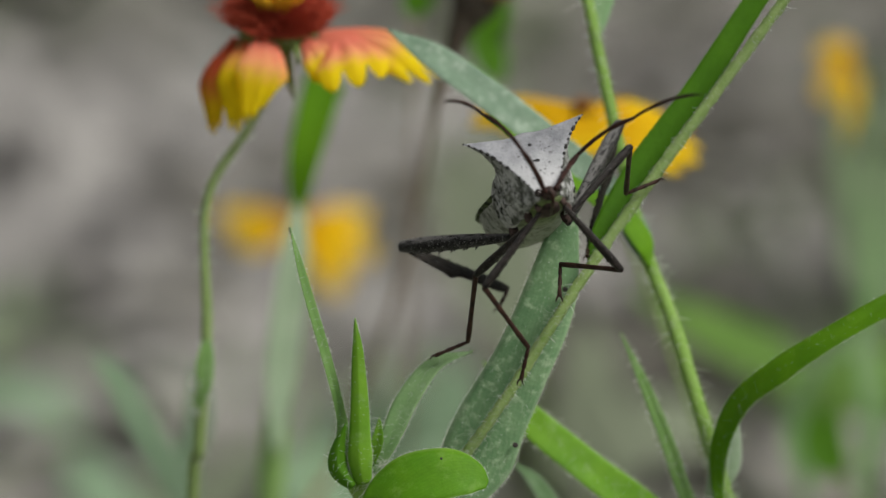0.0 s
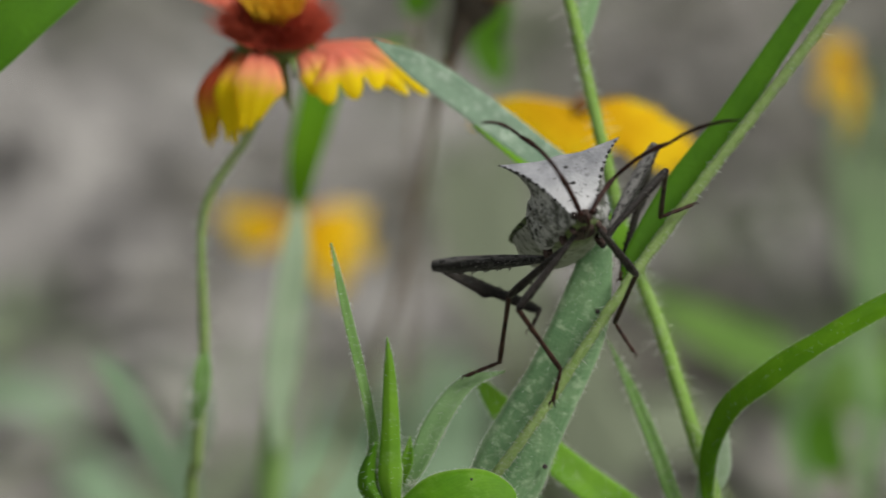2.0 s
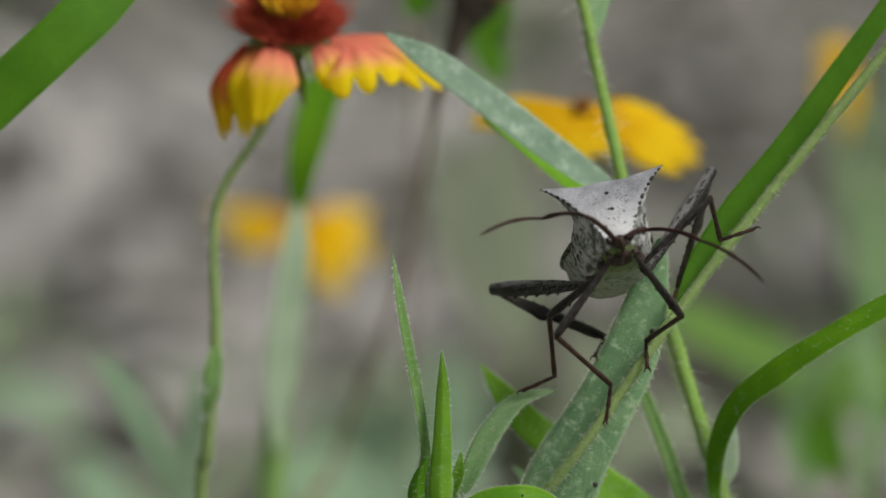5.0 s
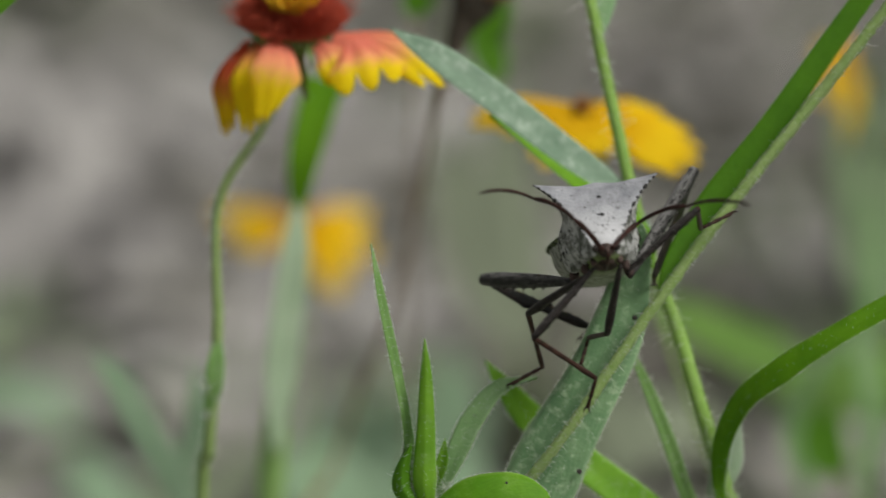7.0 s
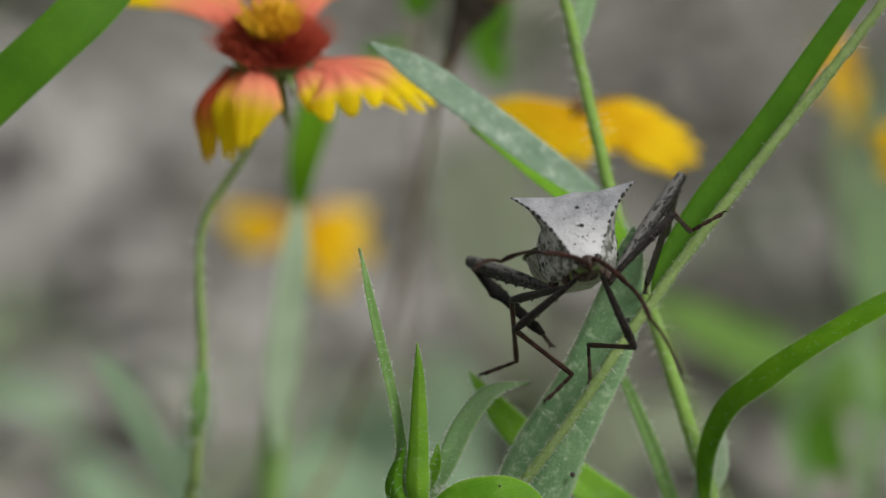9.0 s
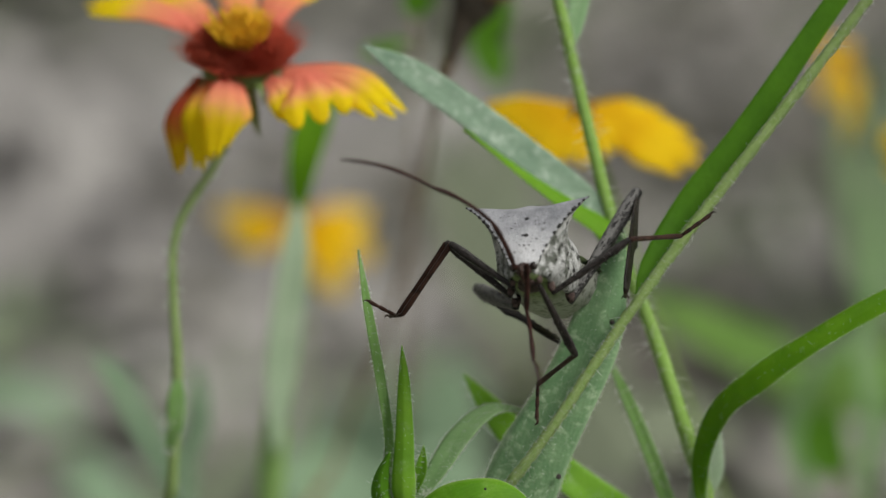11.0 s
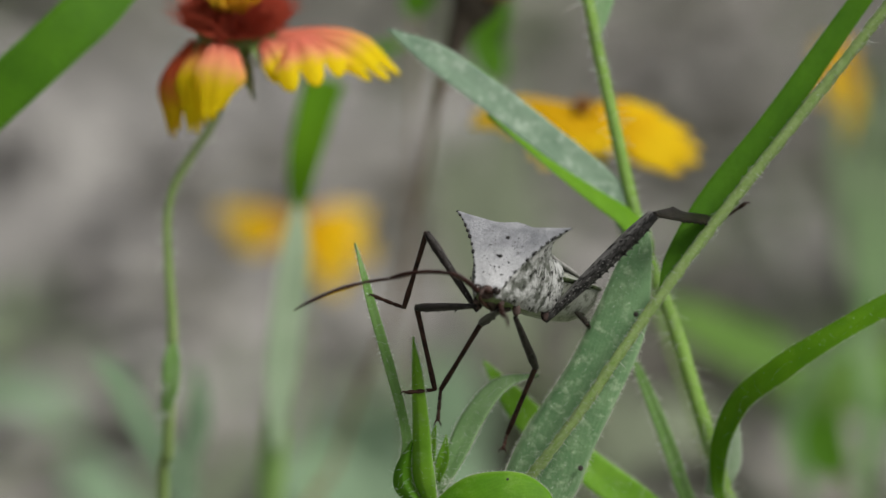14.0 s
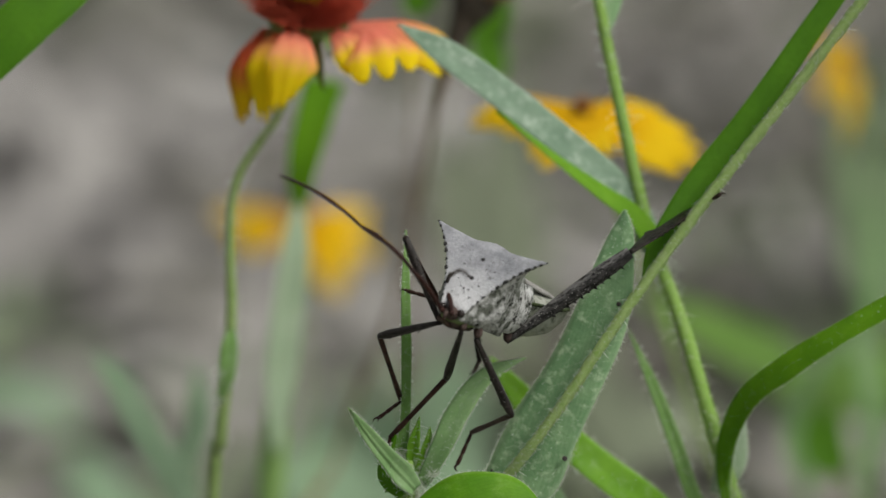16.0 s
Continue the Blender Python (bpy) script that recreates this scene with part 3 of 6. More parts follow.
def lobed_petal(owner, base, root, tip, droop, width, material, facing, name="petal", cut=0.28, taper=0.15, ridge=0.05):
    """A wedge petal that widens outward and ends in three teeth."""
    r, t = Vector(root), Vector(tip)
    midp = r.lerp(t, 0.5) + Vector(droop)
    line = [S(q) - S(base) for q in smooth_line([r, midp, t], 8)]
    bm = bmesh.new()
    uv = bm.loops.layers.uv.verify()
    face = Vector(facing).normalized()
    n, cols = len(line), 25
    skew = 0.5 * math.sin(r.x * 3.1 + t.z)
    grid = []
    axis_at = []
    for i, q in enumerate(line):
        tan = (line[min(i + 1, n - 1)] - line[max(i - 1, 0)]).normalized()
        axis_at.append((tan, tan.cross(face).normalized()))
    for i in range(n):
        s = i / (n - 1)
        row = []
        for k in range(cols):
            u = k / (cols - 1) * 2 - 1
            tooth = 1 - cut + cut * abs(math.cos(1.5 * math.pi * u * 0.97)) ** 0.45 - 0.10 * abs(u - skew) ** 2
            ss = s * (1 if s < 0.6 else 1 - (1 - tooth) * (s - 0.6) / 0.4)
            f = ss * (n - 1)
            j = min(int(f), n - 2)
            q = line[j].lerp(line[j + 1], f - j)
            tan, side = axis_at[j]
            up = side.cross(tan)
            w = width * MM * (0.35 + 0.65 * min(1, s * 1.7)) * (1 - taper * max(0, s - 0.6) / 0.4)
            groove = ridge * width * MM * math.cos(3 * math.pi * u) * min(1, s * 3)
            row.append(bm.verts.new(q + side * (u * w) + up * (groove - 0.22 * w * u * u)))
        grid.append(row)
    back = [[bm.verts.new(v.co - axis_at[i][1].cross(axis_at[i][0]) * 0.18 * MM) for v in row] for i, row in enumerate(grid)]

    def quad(vs, us):
        f = bm.faces.new(vs)
        for loop, c in zip(f.loops, us):
            loop[uv].uv = c

    for i in range(n - 1):
        for k in range(cols - 1):
            us = [(k / cols, i / n), ((k + 1) / cols, i / n), ((k + 1) / cols, (i + 1) / n), (k / cols, (i + 1) / n)]
            quad((grid[i][k], grid[i][k + 1], grid[i + 1][k + 1], grid[i + 1][k]), us)
            quad((back[i][k + 1], back[i][k], back[i + 1][k], back[i + 1][k + 1]), [us[1], us[0], us[3], us[2]])
        for k, fl in ((0, 0), (cols - 1, 1)):
            vs = [grid[i][k], grid[i + 1][k], back[i + 1][k], back[i][k]]
            quad(vs[::-1] if fl else vs, [(k / cols, i / n)] * 4)
    for k in range(cols - 1):
        quad((grid[-1][k], grid[-1][k + 1], back[-1][k + 1], back[-1][k]), [(k / cols, 0.99)] * 4)
    bmesh.ops.recalc_face_normals(bm, faces=bm.faces[:])
    return part(name, bm, material, owner)


def floret_dome(owner, base, centre, axis, radius, height, count, length, material, name, inner=0.0, outer=1.0, label="", seed=1, thick=0.35):
    """A dome of many short blunt florets."""
    rnd = random.Random(seed)
    ax = Vector(axis).normalized()
    a = ax.orthogonal().normalized()
    b = ax.cross(a)
    bm = bmesh.new()
    for k in range(count):
        r = math.sqrt(inner ** 2 + (outer ** 2 - inner ** 2) * (k + 0.5) / count)
        w = k * 2.39996
        q = S(centre) - S(base) + (a * math.cos(w) + b * math.sin(w)) * radius * r * MM + ax * height * (1 - r * r) * MM
        d = (ax * (0.45 + 0.6 * (1 - r)) + (a * math.cos(w) + b * math.sin(w)) * r * 0.9).normalized()
        d = (d + Vector((rnd.uniform(-1, 1), rnd.uniform(-1, 1), rnd.uniform(-1, 1))) * 0.22).normalized()
        ln = length * rnd.uniform(0.6, 1.2) * MM
        e = d.orthogonal().normalized()
        g = d.cross(e)
        rings = []
        for s, wd in ((-0.4, 0.8), (0.35, 1.0), (0.75, 0.7), (1.0, 0.15)):
            rings.append([bm.verts.new(q + d * ln * s + (e * math.cos(h) + g * math.sin(h)) * thick * wd * MM) for h in (0, 1.257, 2.513, 3.77, 5.027)])
        for r0, r1 in zip(rings, rings[1:]):
            for j in range(5):
                bm.faces.new((r0[j], r0[(j + 1) % 5], r1[(j + 1) % 5], r1[j]))
        bm.faces.new(rings[-1])
    return tagged(part(name, bm, material, owner, label), kind="stuff")


def build_flower():
    o, b = flower, FLOWER_ROOT
    stalk_part(o, b, "stem", [(-19.51, 29, 25.46), (-20.6, 30, 20.16), (-22.0, 30, 16.5), (-23.3, 29, 13.9), (-25.2, 28.5, 11.1), (-27.1, 28, 8.0), (-28.1, 28, 4.7), (-28.3, 28, 0), (-28, 28, -10.5), (-29.06, 30, -24.04), (-30.33, 34, -37.77), (-34.43, 58, -146.46), (-60, 70, -345)],
               [0.7, 0.6, 0.55, 0.5, 0.5, 0.5, 0.52, 0.55, 0.7, 0.75, 0.8, 1.1, 1.4], M_DULL, hair=500, length=1.0, seed=8)
    leaf_part(o, b, "stem_leaf", [(-29.27, 28, -19.93), (-28.34, 27, -16.56), (-28.07, 27, -13.24), (-27.87, 28, -9.93)], [0.3, 1.0, 1.0, 0.1], M_FRESH, hair=80)
    tufts(o, b, "stem_cotton", ((-29.3, 27.2, -16.2, 0.7, 90), (-29.2, 28, -19.6, 0.5, 60)), "cottony white hairs at the leaf base")
    c = Vector((-19.45, 28, 27.0))
    bm = bmesh.new()
    lump(bm, c + Vector((0, 0, -1)), 5.0, 0.45, b, (0.05, -0.5, 1))
    part("receptacle", bm, M_BRACT, o)
    floret_dome(o, b, c, (0.03, -0.55, 1), 4.9, 3.2, 1500, 2.3, M_DISC, "red_floret_ring", 0.45, 1.0, "dark red tubular florets", 2, 0.17)
    floret_dome(o, b, c, (0.03, -0.55, 1), 4.7, 2.6, 170, 4.6, M_DISC, "floret_bristles", 0.7, 1.0, "dark red bristles round the florets", 6, 0.08)
    floret_dome(o, b, c + Vector((0, -2.6, 0.7)), (0.03, -0.55, 1), 4.3, 3.0, 120, 2.9, M_POLLEN, "yellow_floret_tuft", 0.0, 0.62, "yellow florets", 3, 0.22)
    ct = (c.x, c.y, c.z - 1.5)

    def ray(root, tip, bulge, w, facing, cut=0.3, taper=0.1, groove=0.04, material=M_RAY):
        lobed_petal(o, b, root, tip, bulge, w, material, facing, cut=cut, taper=taper, ridge=groove)

    ray((-20.53, 25, 25.36), (-22.18, 21, 14.7), (0.6, -3.0, 1.4), 3.2, (0.2, -1, 0.4), 0.09, 0.5, 0.02)
    ray((-22.43, 26, 25.15), (-24, 23, 13.45), (-0.8, -2.2, 1.4), 2.8, (-0.3, -1, 0.35), 0.16, 0.45, 0.02, M_RAY_GOLD)
    # leftmost petal turns from the sun; its shade is painted in
    ray((-24.5, 27, 25.0), (-26.9, 25, 13.3), (-1.7, -1.2, 1.0), 2.6, (-0.8, -0.8, 0.3), 0.2, 0.45, 0.02, M_RAY_SHADED)
    ray((-11.9, 24, 24.9), (-9.5, 19, 18.6), (0.2, -1.2, 0.9), 4.5, (0.1, -1, 0.45), 0.4, 0.0)
    ray((-16.3, 25, 24.7), (-13.1, 21, 19.6), (0.2, -1.0, 0.8), 2.2, (0.05, -1, 0.45), 0.2, 0.1)
    ray((-14.6, 27, 25.2), (-1.0, 23, 19.1), (1.2, 0, 1.8), 2.9, (0.25, -1, 0.45), 0.3, 0.12)
    leaf_part(o, b, "bract", [(-18.98, 26, 24.89), (-18.28, 25, 21.26), (-17.35, 25, 17.42)], [0.9, 0.8, 0.05], M_BRACT, hair=14, length=1.4)
    ray((-23.24, 34, 30.2), (-39.2, 40, 34.6), (0, 0, 2.0), 3.0, (0, -0.6, 1))
    ray((-21.31, 36, 28.57), (-31.48, 46, 36.82), (0, 0, 2.0), 2.6, (0, -0.6, 1))
    ray((-17.16, 34, 30.2), (-12.2, 43, 36.4), (0, 0, 2.0), 3.0, (0, -0.6, 1))
    ray((-19.65, 37, 29.31), (-21.17, 48, 37.68), (0, 0, 2.0), 2.6, (0, -0.6, 1))
    for k in range(9):
        w = k * 0.7 + 0.2
        x, y = math.cos(w), math.sin(w)
        leaf_part(o, b, "bract", [(ct[0] + x * 2, ct[1] + y * 2, ct[2] - 0.6), (ct[0] + x * 5.2, ct[1] + y * 4, ct[2] - 1.2), (ct[0] + x * 7.4, ct[1] + y * 5.5, ct[2] - 2.6 - 1.5 * (k % 3))], [0.8, 0.7, 0.05], M_BRACT, facing=(0, 0, 1), hair=14, length=1.4)


build_flower()


# ---- golden flowers, a seed head and leaves out of focus behind
def golden_flower(label, centre, radius, root, petals, tilt, disc=2.6):
    c = Vector(centre)
    o = thing("golden_flower", label, "flower", "golden flowers", anchor=root)
    b = root
    stalk_part(o, b, "stem", [c, c.lerp(Vector(root), 0.3) + Vector((2, 0, 0)), c.lerp(Vector(root), 0.7), Vector(root) - Vector((0, 0, 15))], [0.5, 0.35, 0.4, 0.8], M_DULL, sides=8)
    ax = Vector(tilt).normalized()
    for w, ln, wd in petals:
        a = Vector((math.cos(radians(w)), 0, math.sin(radians(w))))
        a = (a - ax * a.dot(ax)).normalized()
        d = a - ax * 0.25
        lobed_petal(o, b, c + a * disc * 0.6, c + d * radius * ln, ax * 1.0, wd, M_GOLD, ax)
    bm = bmesh.new()
    lump(bm, c, disc * 0.9, 0.6, b, ax)
    part("disc", bm, M_CONE, o)
    floret_dome(o, b, c + ax * 0.3, ax, disc, 0.9 * disc, 90, 1.2 * disc, M_CONE, "floret_tuft", 0, 1, "brown central florets", 7, 0.3)
    return o


M_CONE = plain_material("brown_cone", (0.16, 0.06, 0.01), (0.34, 0.15, 0.02), 700, 0.9, 0.5)
M_DRY = plain_material("dry_brown_stem", (0.15, 0.095, 0.055), (0.25, 0.165, 0.095), 300, 0.9, 0.4)
M_SEED = plain_material("dark_seed_head", (0.03, 0.025, 0.018), (0.07, 0.055, 0.04), 500, 0.9, 0.5)

SWINGING_ROOT = (175, 210, -270)
golden_flower("golden yellow flower with a brown centre, side on", (18.3, 80, 18.3), 16.5, (130, 150, -300),
              [(168, 0.9, 3.0), (188, 0.72, 2.8), (232, 0.6, 3.8), (258, 0.5, 3.2), (348, 1.0, 4.2), (333, 0.95, 4.2), (8, 0.7, 3.6), (300, 0.45, 3)], (0.05, -0.8, 0.75), 0.7)
golden_flower("golden yellow flower far behind the stalks", (-27.43, 300, 4.93), 16.5, (-30, 290, -250),
              [(165, 1.05, 3.2), (200, 0.8, 3.6), (20, 0.9, 3.4), (340, 0.95, 3.2), (300, 1.0, 3.4)], (0.05, -0.9, 0.6), 0.8)
golden_flower("golden yellow flower seen edge on", (71.6, 260, 33.5), 13, (160, 330, -235),
              [(75, 0.4, 2.6), (150, 0.4, 2.6), (240, 0.65, 2.8), (266, 1.3, 1.6), (280, 0.85, 2.0), (296, 0.55, 2.4)], (0.5, -1, 0.35), 0.15)
swinging_flower = golden_flower("golden yellow flower beside a pale stem", (76.85, 150, 15.78), 11, SWINGING_ROOT,
              [(120, 0.6, 3.0), (170, 0.8, 3.0), (220, 0.8, 3.0), (20, 0.8, 3.0), (300, 0.8, 3)], (0.1, -0.9, 0.4), 1.8)


M_STRAP = leaf_material("sunny_green_leaf", (0.078, 0.20, 0.003), (0.12, 0.275, 0.005), (0.2, 0.36, 0.04), 0.08, (0.25, 0.52, 0.005), 0.45, rough=0.85)


def build_behind():
    root = (-40, 210, -285)
    o = thing("seed_head", "dry dark seed head on a thin brown stem", "plant", anchor=root)
    stalk_part(o, root, "stem", [(1.53, 70, 26.32), (-0.91, 90, 19.05), (-3.38, 120, 7.31), (-7.83, 140, -9.92), (-15.88, 160, -30.99), (-25.79, 150, -72.86), (-40, 210, -300)], [1.1, 0.55, 0.46, 0.44, 0.45, 0.7, 1.2], M_DRY, sides=8)
    bm = bmesh.new()
    tube(bm, [(0.95, 70, 24.5), (1.6, 70, 26.69), (2.62, 70, 29.24), (4.08, 70, 31.79), (5.4, 70, 35.07), (6.12, 70, 37.26)], [0.8, 1.3, 1.9, 3.0, 3.4, 1.0], 14, base=root, rough=0.2)
    part("seed_cup", bm, M_SEED, o, "dark ribbed seed cup")
    bm = bmesh.new()
    lump(bm, (6.26, 69, 33.91), 3.2, 0.6, root, (0.4, -0.3, 1))
    part("seeds", bm, M_DRY, o, "tan seeds")

    root = (-40, 160, -300)
    o = thing("strap_plant", "upright strap-leaved plant out of focus", "plant", anchor=root)
    leaf_part(o, root, "upper_leaf", [(-16.17, 100, 23.29), (-17.58, 96, 17.74), (-18.97, 94, 11.55), (-19.66, 94, 5.43)], [2.7, 2.5, 2.1, 0.9], M_STRAP, "bright green folded leaf", facing=(0.2, -1, 0.5))
    leaf_part(o, root, "lower_leaf", [(-19.58, 94, 6.2), (-20.19, 94, -0.69), (-21.35, 96, -9.14), (-22.3, 98, -18.0), (-22.9, 100, -28)], [0.8, 2.2, 2.6, 2.3, 0.5], M_HAZE, "pale blue-green leaf", facing=(0.6, -1, 0.7))
    stalk_part(o, root, "stem", [(-19.66, 96, 5.45), (-21.59, 100, -9.21), (-22.84, 102, -21.67), (-23.91, 105, -35.86), (-27.64, 120, -85.1), (-40, 160, -315)], [0.5, 0.9, 1.7, 1.9, 1.9, 1.8], M_YOUNG, sides=8)


build_behind()


def weed(label, root, blades, material, group="weeds behind", thin=1.0):
    """A low plant: a short stem and some long blades."""
    o = thing("weed", label, "plant", group, anchor=root)
    for pts, w in blades:
        n = len(pts)
        leaf_part(o, root, "leaf", pts, [w * f for f in (0.4, 1.0, 1.0, 0.8, 0.05)[-n:]], material, facing=(0, -1, 0.6), fold=0.15)
    top = Vector(blades[0][0][0])
    stalk_part(o, root, "stem", [top, top.lerp(Vector(root), 0.5), Vector(root) - Vector((0, 0, 15))], [0.8 * thin, thin, 1.4 * thin], M_STEM if thin == 1 else M_DRY, sides=8)
    return o


M_TALL = leaf_material("grey_green_leaf", (0.19, 0.27, 0.145), (0.26, 0.35, 0.20), (0.36, 0.43, 0.29), 0.5, (0.19, 0.34, 0.09), 0.25, rough=0.8)
M_WEED = leaf_material("dull_green_leaf", (0.205, 0.24, 0.165), (0.27, 0.305, 0.215), (0.33, 0.36, 0.27), 0.4, (0.15, 0.25, 0.08), 0.2, rough=0.8)
weed("blurred grey-green weed with a slanting blade", (-70, 300, -250), [([(-35.68, 120, -38.49), (-39.7, 120, -30.46), (-43.31, 120, -24.03), (-46.53, 120, -18.4), (-50.14, 120, -14.79)], 2.2), ([(-36.34, 130, -39.2), (-37.16, 130, -31.02), (-35.52, 130, -26.11), (-35.36, 130, -21.2), (-35.93, 130, -16.29)], 1.8)], M_FAR)
weed("blurred green weed low on the ground", (-190, 700, -100), [([(-86.62, 470, -42.25), (-91.91, 470, -36.95), (-98.54, 470, -34.96), (-106.48, 470, -34.3), (-114.43, 470, -34.3)], 4.5), ([(-86.62, 470, -47.55), (-82.64, 470, -54.17), (-77.35, 470, -59.47), (-69.4, 470, -60.79), (-64.1, 470, -62.11)], 6)], M_FAR)
weed("broad-leaved green weed far behind", (150, 560, -150), [([(71.36, 300, -29.89), (63.86, 300, -22.39), (55.29, 300, -18.11), (46.71, 300, -13.82), (36, 300, -7.39)], 5.2), ([(70.37, 290, -29.48), (75.65, 290, -26.31), (81.99, 290, -25.25), (89.38, 290, -26.31), (96.78, 290, -29.48)], 7)], M_MUTED)
weed("small dark green weed in the litter", (110, 420, -205), [([(66.2, 220, -38.5), (63.6, 220, -35.2), (62.2, 220, -32), (61.6, 220, -29.2), (61.9, 220, -26.4)], 3.4), ([(66.4, 220, -38.5), (66.2, 220, -35), (65.6, 220, -32), (66.2, 220, -29.5), (67.5, 220, -27)], 2.4)], M_STRIP, thin=0.4)
weed("tall grey-green weed out of focus", (190, 560, -150), [([(78.52, 260, -12.04), (75.49, 260, -3.95), (74.48, 260, 4.15), (75.49, 260, 12.24), (77.01, 260, 21.35)], 4), ([(80.55, 260, -12.04), (79.54, 260, -3.95), (80.55, 260, 4.15), (81.56, 260, 11.23), (82.57, 260, 16.29)], 5), ([(75.38, 250, -11.86), (71.89, 250, 0.1), (70.39, 250, 11.07), (69.59, 250, 21.04), (70.39, 250, 32)], 1.6), ([(75.23, 240, -11.69), (74.74, 240, 1.08), (75.43, 240, 12.87), (75.82, 240, 23.67), (75.04, 240, 34.47)], 1.6)], M_TALL)
weed("pale green weed in the litter", (-60, 730, -95), [([(-32.32, 470, -60.79), (-24.37, 470, -54.17), (-17.75, 470, -47.55), (-12.45, 470, -42.25), (-8.48, 470, -32.98)], 11), ([(-29.67, 470, -60.79), (-32.32, 470, -54.17), (-29.67, 470, -47.55), (-27.02, 470, -42.25), (-24.37, 470, -36.95)], 5)], M_FAR)
weed("green weed among dead leaves", (-120, 730, -95), [([(-64.1, 470, -71.39), (-58.8, 470, -62.11), (-50.86, 470, -55.49), (-45.56, 470, -50.19), (-41.59, 470, -43.57)], 7), ([(-66.75, 470, -71.39), (-68.07, 470, -63.44), (-66.09, 470, -58.14), (-65.43, 470, -54.17), (-64.1, 470, -47.55)], 6)], M_WEED)
weed("hazy green weed beyond the stalks", (80, 700, -110), [([(27, 420, -52.38), (29.5, 420, -44.88), (32, 420, -37.38), (33.25, 420, -27.38), (32, 420, -14.88)], 8), ([(27, 420, -52.38), (37, 420, -44.88), (47, 420, -39.88), (57, 420, -39.88), (64.5, 420, -42.38)], 8)], M_WEED)
weed("dull green weed in the distance", (30, 760, -90), [([(18.68, 440, -22.91), (16.76, 440, -7.55), (14.85, 440, 7.81), (14.21, 440, 24.44), (16.12, 440, 42.36)], 7), ([(18.68, 440, -22.91), (12.29, 440, -12.67), (7.17, 440, 0.13), (3.33, 440, 14.21), (2.05, 440, 28.28)], 7)], M_WEED)
weed("small green sprig above the seed head", (-10, 330, -240), [([(-4.17, 130, 33.64), (-3.93, 130, 35.28), (-3.44, 130, 36.91), (-2.78, 130, 39.37), (-1.96, 130, 42.64)], 2.2), ([(8.14, 150, 24.68), (7.29, 150, 28.08), (6.45, 150, 31.47), (8.14, 150, 34.86), (9.84, 150, 42.5)], 2.5), ([(-11.57, 120, 27.8), (-10.37, 120, 28.04), (-8.76, 120, 28.37), (-6.75, 120, 29.01), (-4.74, 120, 29.49)], 1.2)], M_STRIP, thin=0.3)

weed("low blurred green weed on the soil", (-90, 640, -125), [([(-16.71, 360, -62.56), (-20.2, 360, -55.6), (-24.84, 360, -49.79), (-30.64, 360, -46.31), (-36.45, 360, -43.99)], 9), ([(-14.39, 360, -62.56), (-9.75, 360, -55.6), (-2.79, 360, -49.79), (4.18, 360, -47.47), (9.98, 360, -47.47)], 8)], M_FAR)
weed("faded green weed on the soil", (-20, 800, -75), [([(-3.36, 520, -64.21), (-1.96, 520, -55.81), (0.84, 520, -47.42), (2.24, 520, -36.23), (0.84, 520, -23.64)], 10), ([(-3.36, 520, -64.21), (-8.95, 520, -55.81), (-13.15, 520, -50.22), (-17.35, 520, -46.02), (-22.94, 520, -44.62)], 9)], M_FAR)

weed("blurred fresh green weed with arching blades", (110, 330, -240), [([(66.82, 190, -41.67), (69.09, 190, -28.96), (67.73, 190, -14.44), (69.54, 190, -1.72), (68.18, 190, 10.08)], 1.8), ([(60.53, 200, -42.35), (56.84, 200, -31.28), (59.15, 200, -22.98), (64.22, 200, -16.52), (71.61, 200, -12.83)], 1.5)], M_SOFT)
weed("thin brown weed stalks behind the leaves", (40, 330, -240), [([(23.43, 220, -43.72), (22.0, 220, -34.2), (22.67, 220, -26.58), (21.53, 220, -18.96), (22.29, 220, -13.24)], 0.9), ([(27.66, 150, -38.94), (26.81, 150, -33.0), (25.54, 150, -27.91), (24.26, 150, -23.67), (22.57, 150, -20.28)], 0.6)], M_WEED, thin=0.5)

# ---- a strap leaf that the wind swings in from above
BLADE_ROOT = (-150.0, 0.0, -330.0)
swing = thing("strap_leaf_plant", "long dark green strap leaf swinging in the wind", "plant", anchor=BLADE_ROOT)
leaf_part(swing, BLADE_ROOT, "strap_leaf", [(-84.99, 18, -11.67), (-70.2, 14, 4.59), (-55.35, 12, 18.19), (-47.19, 12, 25.65), (-41.2, 14, 31.58), (-31.69, 20, 41.45)], [2.0, 2.9, 3.1, 3.1, 2.9, 0.2], M_STRIP, "dark green strap leaf", facing=(0.2, -1, 0.3), fold=0.1)
stalk_part(swing, BLADE_ROOT, "stem", [(-84.99, 18, -11.67), (-109.76, 18, -49.47), (-133.35, 10, -163.75), (-150, 0, -345)], [1.2, 1.6, 2.0, 2.2], M_STEM, sides=8)


